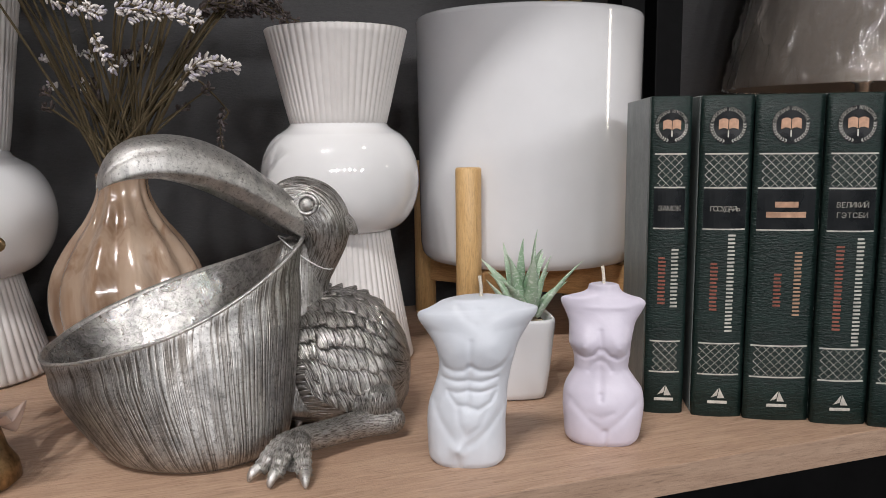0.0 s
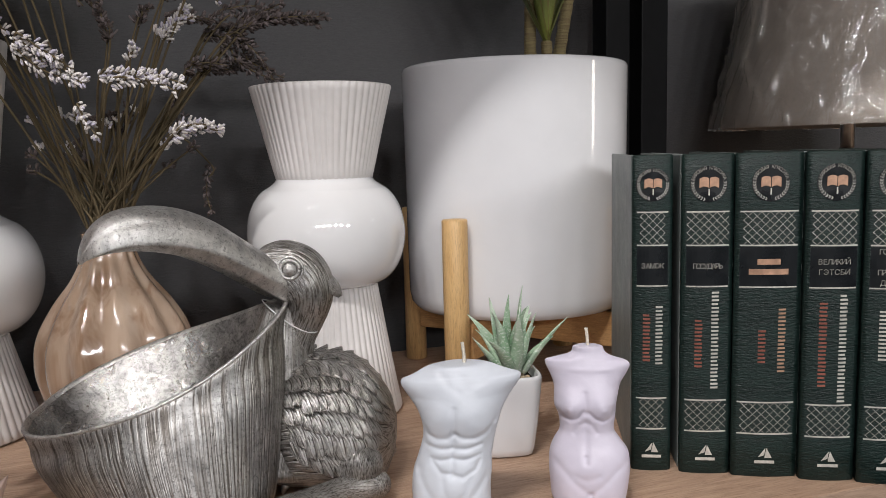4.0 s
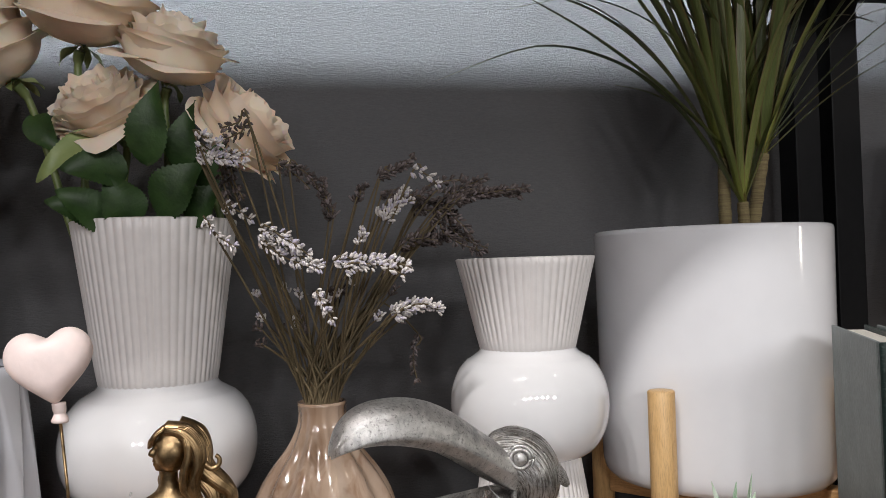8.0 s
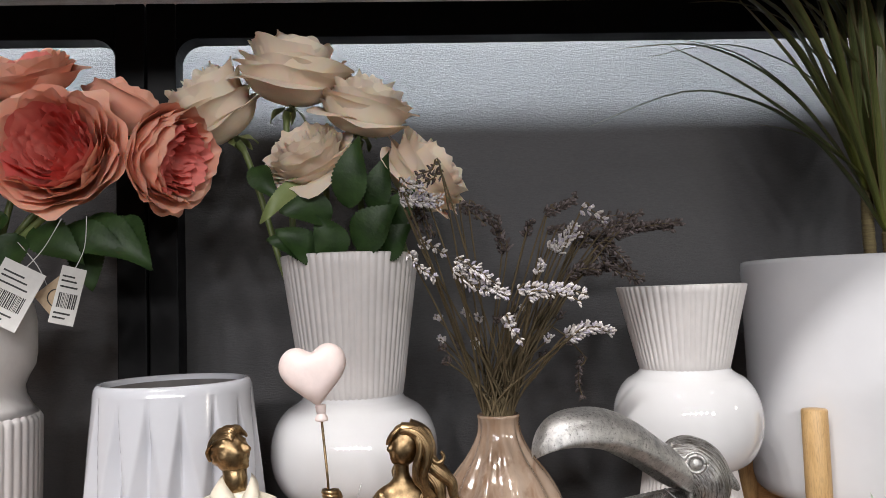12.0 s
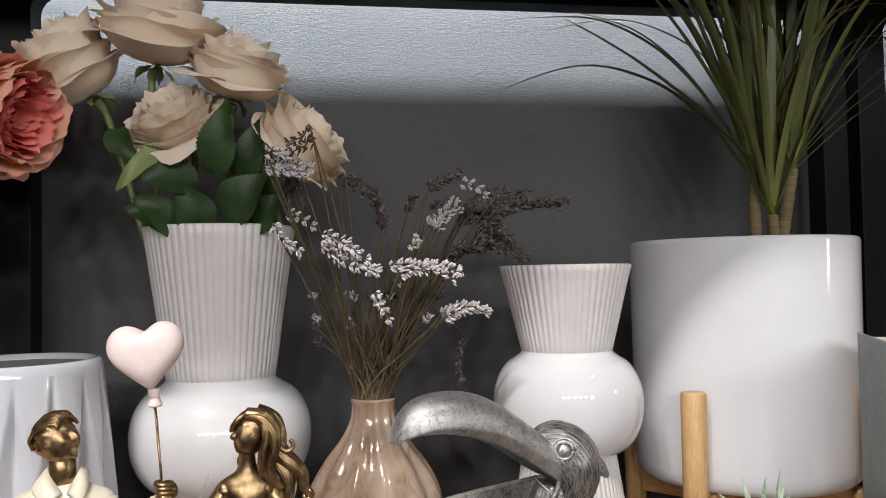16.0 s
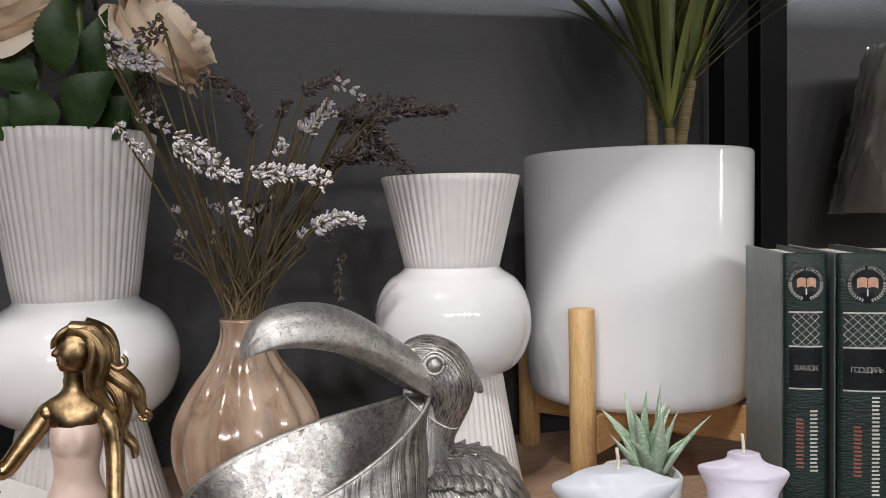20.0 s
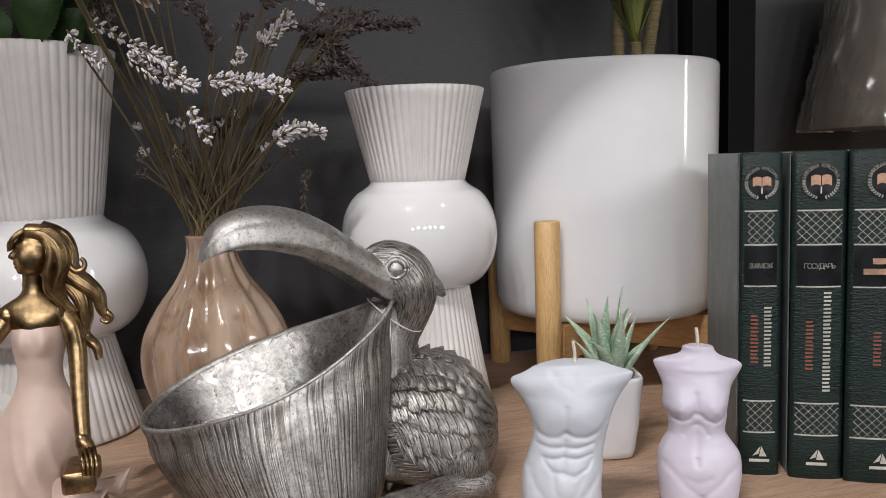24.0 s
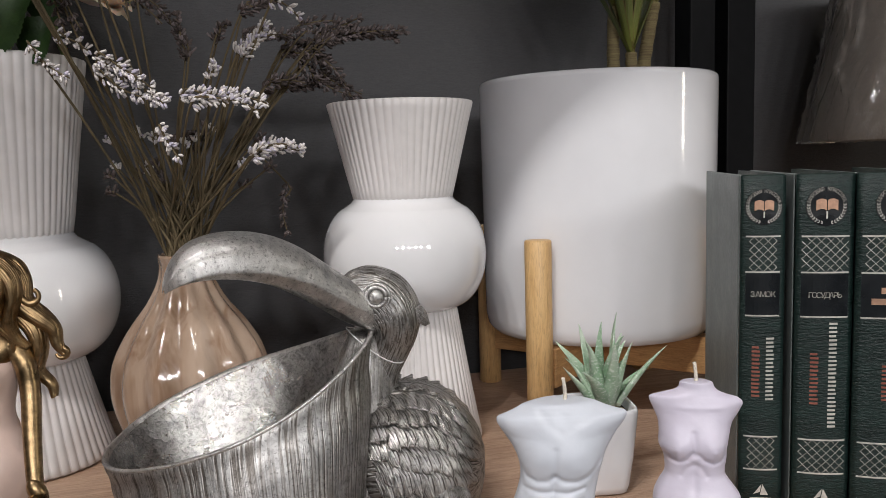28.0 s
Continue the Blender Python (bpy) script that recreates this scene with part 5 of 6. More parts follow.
def couple_figurine():
    bm = bmesh.new()
    G, S, C, K = 0, 1, 2, 3
    rnd = random.Random(2)
    Y = 0.466

    def w(x, z, y=0.0):
        return Vector((x, Y + y, z))

    # her gown: bodice, waist, lap and skirt with slanting folds
    sec = [(0.012, -0.120, 0.030, 0.024), (0.022, -0.120, 0.028, 0.024), (0.034, -0.120, 0.026, 0.024), (0.048, -0.1185, 0.0245, 0.0245), (0.062, -0.1150, 0.0235, 0.0235), (0.074, -0.1110, 0.0222, 0.0205), (0.082, -0.1092, 0.0205, 0.0180), (0.090, -0.1088, 0.0162, 0.0145), (0.097, -0.1085, 0.0126, 0.0115),
           (0.103, -0.1083, 0.0112, 0.0105), (0.110, -0.1080, 0.0116, 0.0108), (0.118, -0.1077, 0.0128, 0.0118), (0.124, -0.1076, 0.0134, 0.0118), (0.1285, -0.1076, 0.0132, 0.0105), (0.1315, -0.1076, 0.0122, 0.0090), (0.1318, -0.1076, 0.0100, 0.0070)]
    loops = []
    for z, cx, rx, ry in smooth_profile([Vector(q) for q in sec], 6):
        fold = max(0.0, min(1.0, (0.094 - z) / 0.05))
        tight = math.exp(-((z - 0.102) / 0.012) ** 2)
        loop = []
        for k in range(180):
            a = 2 * math.pi * k / 180
            slant = 1.2 - 2 * abs(math.sin(2.5 * a + 42 * z + 0.8)) + 0.8 * (0.6 - abs(math.sin(4 * a - 60 * z)))
            swag = (1 - abs(math.sin(2.5 * a + 52 * z + 0.4))) ** 1.4 + 0.6 * (1 - abs(math.sin(4.0 * a + 95 * z + 1.1))) ** 2
            f = 1 + fold * (0.03 * slant + 0.15 * swag - 0.06) + tight * 0.022 * math.sin(2 * a + 330 * z)
            bust = 0.0034 * max(0, 1 - ((z - 0.1235) / 0.0085) ** 2) * (math.exp(-((a - 5.10) / 0.34) ** 2) + math.exp(-((a - 4.15) / 0.34) ** 2))
            loop.append(w(cx + (rx * f) * math.cos(a), z, (ry * f + bust) * math.sin(a)))
        loops.append(loop)
    rings(bm, loops, True, True, S)
    # a flounce round the hem, lifted to one side
    outer, inner = [], []
    for i in range(10):
        u = i / 9
        lo, li = [], []
        for k in range(240):
            a = 2 * math.pi * k / 240
            lift = math.exp(-((a - 6.02) / 0.6) ** 2) + math.exp(-((a + 0.26) / 0.6) ** 2)
            wave = math.sin(8 * a + 0.9 + 0.7 * math.sin(2 * a))
            r = 1 + u * (0.05 * wave + 0.05 * lift)
            z = 0.060 - u * (0.035 - 0.0060 * wave * u - 0.019 * lift * u) - 0.007 * math.sin(math.pi * u)
            base = 0.0215 + 0.0190 * u ** 1.3
            lo.append(w(-0.1165 + 0.006 * u + base * r * math.cos(a), z, 0.92 * base * r * math.sin(a)))
            li.append(lo[-1] + Vector((-0.0009 * math.cos(a), -0.0009 * math.sin(a), -0.0007)))
        outer.append(lo)
        inner.append(li)
    rings(bm, outer + list(reversed(inner)), False, False, S)
    # gilt seat and base
    loops = []
    for z, f in ((0.0, 0.86), (0.003, 0.93), (0.012, 0.90), (0.020, 0.82), (0.032, 0.72)):
        loops.append([w(-0.112 + 0.043 * f * (1 + 0.05 * noise.noise((math.cos(a) * 2, math.sin(a) * 2, z * 60))) * math.cos(a), z, 0.031 * f * math.sin(a)) for a in [2 * math.pi * k / 60 for k in range(60)]])
    rings(bm, loops, True, True, G)
    box(bm, w(-0.0960, 0.0470, -0.036), w(-0.0800, 0.0590, -0.008), 0.002, G)
    # her chest, shoulders and neck
    sec = [(0.1295, 0.0122, 0.0100), (0.133, 0.0142, 0.0104), (0.1375, 0.0170, 0.0096), (0.1412, 0.0168, 0.0084), (0.1440, 0.0130, 0.0072), (0.1468, 0.0084, 0.0062), (0.1495, 0.0060, 0.0054), (0.154, 0.0049, 0.0050), (0.161, 0.0050, 0.0053)]
    rings(bm, [[w(-0.1078 - 0.02 * max(0, z - 0.146) + rx * math.cos(a), z, ry * math.sin(a)) for a in [2 * math.pi * k / 40 for k in range(40)]] for z, rx, ry in smooth_profile([Vector(q) for q in sec], 4)], True, True, G)
    Hw = w(-0.1062, 0.1700, -0.001)
    head(bm, Hw, 0.0112, G, Matrix.Rotation(radians(-153), 3, "Z") @ Matrix.Rotation(radians(-6), 3, "Y"), 0.13, 0.4, 0.72)
    blob(bm, Hw + Vector((0.0045, 0.0045, 0.0012)), (0.0112, 0.0100, 0.0124), G, 28)
    # her hair: a fringe, wavy locks down the back, one ringed curl
    strands(bm, [w(-0.1075, 0.1815, -0.004), w(-0.0985, 0.1800, -0.006), w(-0.0925, 0.1725, -0.007), w(-0.0915, 0.1625, -0.007), w(-0.0945, 0.1520, -0.007), w(-0.0925, 0.1430, -0.006), w(-0.0870, 0.1370, -0.005)], 20, 0.0066, 0.0017, rnd, G)
    strands(bm, [w(-0.1030, 0.1812, 0.004), w(-0.0945, 0.1770, 0.004), w(-0.0905, 0.1680, 0.004), w(-0.0895, 0.1585, 0.002), w(-0.0820, 0.1510, 0.0), w(-0.0760, 0.1450, -0.001), w(-0.0745, 0.1370, -0.002), w(-0.0708, 0.1315, -0.002)], 26, 0.0086, 0.0018, rnd, G)
    strands(bm, [w(-0.0985, 0.1770, 0.006), w(-0.0925, 0.1650, 0.006), w(-0.0920, 0.1550, 0.005), w(-0.0855, 0.1460, 0.003), w(-0.0835, 0.1350, 0.002), w(-0.0855, 0.1240, 0.002), w(-0.0795, 0.1160, 0.001), w(-0.0785, 0.1095, 0.0)], 26, 0.0080, 0.0018, rnd, G)
    strands(bm, [w(-0.1055, 0.1805, 0.004), w(-0.1035, 0.1700, 0.008), w(-0.1075, 0.1610, 0.008), w(-0.1120, 0.1540, 0.006), w(-0.1105, 0.1470, 0.004)], 14, 0.0040, 0.0015, rnd, G)
    strands(bm, [w(-0.1040, 0.1825, -0.004), w(-0.0970, 0.1775, -0.0090), w(-0.0955, 0.1680, -0.0100), w(-0.0985, 0.1585, -0.0095), w(-0.0985, 0.1500, -0.0085), w(-0.0940, 0.1430, -0.0075), w(-0.0935, 0.1350, -0.007)], 18, 0.0042, 0.0014, rnd, G)
    strands(bm, [w(-0.1030, 0.1828, -0.003), w(-0.1095, 0.1818, -0.0065), w(-0.1145, 0.1775, -0.0070), w(-0.1160, 0.1725, -0.0045)], 10, 0.0026, 0.0012, rnd, G)
    curl = [w(-0.0905, 0.1655, -0.005), w(-0.0878, 0.1615, -0.006)] + [w(-0.0842 + 0.0036 * math.cos(q), 0.1628 + 0.0036 * math.sin(q), -0.006) for q in [4.2 + k * 0.32 for k in range(11)]]
    tube(bm, smooth_profile(curl, 3), [0.0018 - 0.0007 * k / 37 for k in range(37)], 8, G)
    tip = [w(-0.0725 + 0.0026 * math.cos(q), 0.1325 + 0.0026 * math.sin(q), -0.004) for q in [1.4 - k * 0.5 for k in range(10)]]
    tube(bm, tip, [0.0019 - 0.0012 * k / 10 for k in range(10)], 8, G)
    # her arms
    arm = smooth_profile([w(-0.0942, 0.1375, -0.002), w(-0.0900, 0.1300, -0.005), w(-0.0878, 0.1160, -0.007), w(-0.0872, 0.0960, -0.014), w(-0.0862, 0.0780, -0.021), w(-0.0852, 0.0700, -0.0245)], 5)
    tube(bm, arm, [0.0057 - 0.0022 * j / len(arm) for j in range(len(arm))], 16, G)
    blob(bm, w(-0.0845, 0.0690, -0.025), (0.0044, 0.0040, 0.0078), G, 16, Matrix.Rotation(radians(-22), 3, "Y"))
    for k in range(4):
        tube(bm, [w(-0.0868 + 0.0022 * k, 0.0690, -0.0290), w(-0.0848 + 0.0022 * k, 0.0640, -0.0345), w(-0.0842 + 0.0020 * k, 0.0570, -0.0370)], 0.0012, 7, G)
    for jx in (-0.1205, -0.0952):
        blob(bm, w(jx, 0.1370, -0.001), (0.0060, 0.0066, 0.0062), G, 20)
    arm = smooth_profile([w(-0.1210, 0.1372, -0.001), w(-0.1315, 0.1230, -0.006), w(-0.1420, 0.1105, -0.010), w(-0.1490, 0.1200, -0.014), w(-0.1510, 0.1390, -0.018)], 5)
    tube(bm, arm, [0.0056 - 0.0020 * j / len(arm) for j in range(len(arm))], 16, G)
    # the hand round the stick, the heart
    F = Vector((-0.1525, 0.4470, 0.1435))
    for k in range(4):
        tube(bm, [F + Vector((0.0042 * math.cos(q) + 0.0004 * k, 0.0046 * math.sin(q), 0.0042 - 0.0024 * k)) for q in [2.4 + 0.5 * j for j in range(9)]], 0.0016, 7, G)
    blob(bm, F + Vector((0.002, 0.002, -0.001)), (0.0056, 0.005, 0.0066), G, 14)
    tube(bm, [F + Vector((0, 0, -0.020)), F + Vector((-0.0015, 0, 0.012)), F + Vector((-0.0045, 0, 0.0500))], 0.0008, 8, G)
    N = F + Vector((-0.0046, 0, 0.0495))
    tube(bm, smooth_profile([N + Vector((0.0002, 0, -0.0020)), N + Vector((0.0002, 0, -0.0005)), N + Vector((0.0001, 0, 0.0015)), N + Vector((0, 0, 0.0030)), N + Vector((0, 0, 0.0042)), N + Vector((-0.0003, 0, 0.008))], 3), [0.0036, 0.0040, 0.0042, 0.0041, 0.0039, 0.0036, 0.0033, 0.0030, 0.0028, 0.0028, 0.0030, 0.0031, 0.0032, 0.0033, 0.0034, 0.0034][:16], 16, K)
    Hc = N + Vector((-0.0040, 0, 0.0282))
    tilt = Matrix.Rotation(radians(-7), 3, "Y")
    loops = []
    for i in range(25):
        v = math.sin(math.pi * (i / 24 - 0.5))
        g = max(0.03, math.cos(math.pi * (i / 24 - 0.5))) ** 0.62
        mixr = 0.36 + 0.48 * v * v
        loop = []
        for k in range(96):
            q = 2 * math.pi * k / 96
            hx = 16 * math.sin(q) ** 3
            hz = 13 * math.cos(q) - 5 * math.cos(2 * q) - 2 * math.cos(3 * q) - math.cos(4 * q) + 2
            hx, hz = hx * (1 - mixr) + mixr * 15.5 * math.sin(q), hz * (1 - mixr) + mixr * (12 * math.cos(q) - 0.5)
            loop.append(Hc + tilt @ Vector((hx * 0.00133 * g, 0.0125 * v, hz * 0.00146 * g)))
        loops.append(loop)
    rings(bm, loops, True, True, K)
    first = len(bm.verts)
    # him: lifted face, combed hair, open collar, shirt, trousers
    M = Vector((-0.2080, 0.446, 0.0))
    sec = [(0.0, 0.015, 0.012), (0.07, 0.0175, 0.0135), (0.096, 0.0165, 0.0125)]
    rings(bm, [[M + Vector((rx * math.cos(a), ry * math.sin(a), z)) for a in [2 * math.pi * k / 28 for k in range(28)]] for z, rx, ry in sec], True, True, G)
    sec = [(0.092, 0.0180, 0.0140), (0.108, 0.0195, 0.0150), (0.122, 0.0225, 0.0158), (0.134, 0.0255, 0.0158), (0.1410, 0.0265, 0.0145), (0.1455, 0.0240, 0.0125), (0.1485, 0.0175, 0.0105), (0.1510, 0.0115, 0.0090), (0.1518, 0.0080, 0.0070)]
    rings(bm, [[M + Vector((rx * (1 + 0.035 * math.sin(5 * a + 90 * z)) * math.cos(a), ry * (1 + 0.03 * math.sin(4 * a - 130 * z)) * math.sin(a), z)) for a in [2 * math.pi * k / 60 for k in range(60)]] for z, rx, ry in smooth_profile([Vector(q) for q in sec], 4)], True, True, C)
    for sx in (-1, 1):
        inner = smooth_profile([M + Vector((sx * 0.0085, 0.006, 0.1605)), M + Vector((0.002 + sx * 0.0075, -0.0055, 0.1580)), M + Vector((0.0045 + sx * 0.0012, -0.0125, 0.1490))], 5)
        outer = smooth_profile([M + Vector((sx * 0.0125, 0.007, 0.1545)), M + Vector((0.001 + sx * 0.0145, -0.0085, 0.1512)), M + Vector((0.0045 + sx * 0.0095, -0.0155, 0.1440))], 5)
        rings(bm, [[p, p * 0.5 + q * 0.5 + Vector((0, -0.0006, 0.0010)), q, q - Vector((0, 0, 0.0010)), p - Vector((0, 0, 0.0014))] for p, q in zip(inner, outer)], True, True, C)
    tube(bm, [M + Vector((-0.001, 0, 0.148)), M + Vector((0.0, 0, 0.158)), M + Vector((-0.001, 0, 0.172))], [0.0082, 0.0072, 0.0078], 18, G)
    Hm = M + Vector((-0.0025, 0, 0.1752))
    look_up = Matrix.Rotation(radians(-24), 3, "Z") @ Matrix.Rotation(radians(-20), 3, "Y")
    head(bm, Hm, 0.0122, G, look_up, 0.13, 0.0, 1.05)
    for k in range(30):
        y = -0.0088 + 0.0176 * k / 29
        h = math.sqrt(max(0.1, 1 - (y / 0.0105) ** 2))
        pts = [Vector((0.0075, y * 0.9 + 0.001, 0.0098 * h)), Vector((0.0085, y * 0.85, 0.0128 * h)), Vector((0.003, y, 0.0148 * h)), Vector((-0.0050, y * 1.05, 0.0132 * h)), Vector((-0.0105, y * 0.95, 0.0070 * h)), Vector((-0.0115, y * 0.8, -0.001))]
        tube(bm, smooth_profile([Hm + look_up @ (p + Vector((rnd.uniform(-1, 1), rnd.uniform(-1, 1), rnd.uniform(-1, 1))) * 0.0004) for p in pts], 3), 0.00105, 6, G)
    bm.verts.ensure_lookup_table()
    M2 = Vector((-0.2190, 0.490, 0.0))
    for v in bm.verts[first:]:
        p = (v.co - M) * 1.09
        v.co = M2 + Vector((p.x, p.y, max(0.0, 0.266 - 1.09 * (0.266 - v.co.z))))
    arm = smooth_profile([M2 + Vector((0.025, -0.004, 0.1290)), M2 + Vector((0.036, -0.014, 0.112)), M2 + Vector((0.050, -0.026, 0.116)), F + Vector((-0.004, -0.001, -0.006))], 5)
    tube(bm, arm, [0.0076 - 0.0032 * j / len(arm) for j in range(len(arm))], 14, C)
    bmesh.ops.recalc_face_normals(bm, faces=bm.faces)
    c = Vector((-0.16, 0.457, 0))
    for v in bm.verts:
        v.co -= c
    ob = ob_from("couple_figurine", bm, [GOLD, SATIN, CREAM, HEART_PINK])
    ob.location = c
    return tagged(ob, "gilt figurine of a couple with a pink heart balloon", "figurine")


couple_figurine()


# ---- flowers ----
def petal(bm, axis, base, a0, half, r_l, h_l, curl, rnd, mat=0, nu=14, nv=12, ruffle=1.0):
    """One thin cupped petal with a broad, crinkled rim that rolls outwards, on a bowl-shaped surface round the flower's axis."""
    ph, amp = rnd.uniform(0, 6), rnd.uniform(0.5, 1.5) * ruffle
    stretch, lop = rnd.uniform(0.94, 1.05), rnd.uniform(-0.035, 0.035)
    notch = rnd.uniform(-0.6, 0.6)
    lean = rnd.uniform(-0.5, 0.9)
    grid = []
    for j in range(nv + 1):
        v = j / nv
        row = []
        for i in range(nu + 1):
            u = -1 + 2 * i / nu
            e = v * (1 - 0.34 * (1 - math.sqrt(1 - 0.97 * u * u)) + lop * u - 0.03 * math.exp(-((u - notch) / 0.16) ** 2)) * stretch
            e += (0.020 * math.sin(6.5 * u + ph) + 0.012 * math.sin(13 * u + 2 * ph)) * amp * v ** 4
            r = r_l * (1 - (1 - min(1, e)) ** 2.2) ** 0.60
            z = h_l * max(0, e) ** 1.2
            tip = max(0.0, e - 0.58) / 0.42
            roll = max(0.0, 1 + lean * u + 0.35 * math.sin(3.1 * u + ph)) * (1 - 0.25 * u * u)
            r += curl * tip * tip * roll
            z -= curl * 0.75 * tip ** 2.6 * roll
            r *= 1 + (0.050 * math.sin(4.3 * u + ph + 2 * v) + 0.034 * math.sin(9.7 * u - ph + 3 * v) + 0.016 * math.sin(17 * u + 2 * ph)) * amp * v ** 2.5
            z += h_l * (0.022 * math.sin(7 * u + 1.7 * ph) + 0.006 * math.sin(15 * u - ph)) * amp * v ** 4
            w = half * min(1.0, (0.22 + 1.30 * v) ** 0.8)
            a = a0 + u * w
            row.append(base + axis @ Vector((r * math.cos(a), r * math.sin(a), z)))
        grid.append(row)
    sheet(bm, grid, mat)


def axis_to(direction, spin=0.0):
    return Vector(direction).normalized().to_track_quat("Z", "Y").to_matrix() @ Matrix.Rotation(spin, 3, "Z")


def bloom(centre, direction, R, H, layers, rnd, parent, mats, label, wide=2.0, ruffle=1.0):
    ax = axis_to(direction, rnd.uniform(0, 6))
    base = Vector(centre) - ax @ Vector((0, 0, H * 0.45))
    for n, (share, high, count, curl, mat) in enumerate(layers):
        for k in range(count):
            bm = bmesh.new()
            petal(bm, ax, base, 2 * math.pi * (k + 0.5 * n + rnd.uniform(-0.12, 0.12)) / count, min(1.5, wide * math.pi / count), R * share * rnd.uniform(0.92, 1.06), H * high * rnd.uniform(0.86, 1.06), R * curl, rnd, 0, 20, 12, ruffle)
            part("petal", bm, mats[mat], parent)
    return base, ax


def leaf_blade(bm, start, tip, up, width, fold=0.25, wave=0.0, teeth=0.0, n=12, droop=0.0, mat=0):
    """A leaf with a midrib fold, from stalk to point."""
    a, b = Vector(start), Vector(tip)
    d = b - a
    side = d.cross(Vector(up)).normalized()
    nrm = side.cross(d).normalized()
    rows = []
    for j in range(n + 1):
        v = j / n
        w = width * math.sin(math.pi * v ** 0.72) ** 0.85 * (1.08 - 0.28 * v) * (1 + (teeth if j % 2 else -teeth)) + 0.0002
        c = a + d * v + nrm * (d.length * (0.10 * math.sin(math.pi * v)) - droop * v * v)
        rows.append([c + side * (w * s) + nrm * (fold * w * abs(s) + wave * math.sin(7 * v + 2 * s) * abs(s)) for s in (-1, -0.55, 0, 0.55, 1)])
    vs = [[bm.verts.new(p) for p in row] for row in rows]
    for p, q in zip(vs, vs[1:]):
        for k in range(4):
            bm.faces.new((p[k], p[k + 1], q[k + 1], q[k])).material_index = mat


def rose(name, centre, direction, R, H, foot, seed, label, layers, mats, leaves=(), sepal=PALE_LEAF, group="cream roses", wide=2.0, ruffle=1.1):
    rnd = random.Random(seed)
    t = thing(name, foot, 0, label, "flower", group)
    off = Vector(foot)
    base, ax = bloom(Vector(centre) - off, direction, R, H, layers, rnd, t, mats, label, wide, ruffle)
    bm = bmesh.new()
    reach = Vector((base.x, base.y, 0))
    gate = reach * min(1.0, 0.040 / max(reach.length, 0.001)) + Vector((0, 0, 0.100))
    low = base - ax @ Vector((0, 0, H * 0.30))
    pts = smooth_profile([base - ax @ Vector((0, 0, 0.004)), low, low.lerp(gate, 0.5) + Vector((0, 0, 0.004)), gate, gate * 0.5], 6)
    tube(bm, pts, [0.0042] * 5 + [0.0031] * (len(pts) - 5), 10)
    stem = part("stem", bm, STEM_GREEN, t)
    for k in range(5):
        a = 2 * math.pi * k / 5 + rnd.uniform(-0.3, 0.3)
        bm = bmesh.new()
        s = base + ax @ Vector((0.003 * math.cos(a), 0.003 * math.sin(a), 0))
        e = base + ax @ Vector((R * 0.42 * math.cos(a), R * 0.42 * math.sin(a), H * rnd.uniform(-0.35, 0.22)))
        leaf_blade(bm, s, e, ax @ Vector((0, 0, 1)), 0.0048, 0.2, 0.0015)
        part("sepal", bm, sepal, stem, "pale green sepal")
    for lx, ly, lz, dx, dy, dz, ln, wd, *pale in leaves:
        bm = bmesh.new()
        s = Vector((lx, ly, lz)) - off
        leaf_blade(bm, s, s + Vector((dx, dy, dz)).normalized() * ln, (0.25 * math.sin(60 * lx), -1, 0.35), wd, 0.26, 0.0026, 0.05, 34)
        if pale:
            part("leaf", bm, PALE_LEAF, stem, "pale yellow-green bract")
        else:
            part("leaf", bm, ROSE_LEAF, stem, "dark green serrated leaf")
    return t


RIM = (-0.150, 0.702, 0.288)
SIDE_ROSE = [(0.13, 0.92, 4, 0.02, 0), (0.24, 0.97, 5, 0.03, 0), (0.36, 1.00, 6, 0.04, 0), (0.48, 1.00, 6, 0.06, 0), (0.60, 0.99, 6, 0.08, 0), (0.71, 0.96, 6, 0.10, 0), (0.81, 0.91, 5, 0.13, 0), (0.89, 0.82, 5, 0.17, 0), (0.95, 0.68, 4, 0.24, 0), (0.90, 0.46, 3, 0.34, 0)]


def foliage(px, py, qx, qz, half):
    """One leaf over the vase's mouth, from its stalk to its point, both as offsets in mm from the middle of the rim."""
    s0 = Vector((RIM[0] + px / 1000, 0.655 + 0.0002 * abs(px), 0.306 + py / 1000))
    d = Vector(((qx - px) / 1000, -0.012, (qz - py) / 1000))
    return (*s0, *d, d.length, half / 1000)


rose("rose", (-0.1985, 0.690, 0.480), (0.18, -0.22, 1), 0.047, 0.066, (-0.160, 0.695, 0.20), 1, "open cream rose on a tall stem", SIDE_ROSE, [ROSE_CREAM],
     [foliage(-12, 38, -58, 40, 17), foliage(-30, 2, -70, 16, 14)])
rose("rose", (-0.274, 0.698, 0.449), (-0.55, -0.30, 0.85), 0.041, 0.068, (-0.175, 0.705, 0.20), 2, "half-open cream rose leaning outwards", SIDE_ROSE, [ROSE_CREAM],
     [foliage(-84, 84, -62, 52, 12), foliage(-24, -3, -62, 24, 16)])
rose("rose", (-0.131, 0.688, 0.445), (0.22, -0.25, 1), 0.043, 0.056, (-0.145, 0.695, 0.20), 3, "open cream rose with crinkled petals", SIDE_ROSE, [ROSE_CREAM],
     [foliage(8, 4, 48, 44, 20), foliage(2, 42, 14, 106, 16)])
rose("rose", (-0.184, 0.680, 0.397), (-0.35, -0.5, 0.75), 0.037, 0.050, (-0.155, 0.690, 0.20), 4, "small cream rose low in the bunch", SIDE_ROSE, [ROSE_CREAM],
     [foliage(-8, -2, -26, 36, 17), foliage(26, 36, 40, 92, 13), (*foliage(-40, 70, -76, 30, 9), 1)])
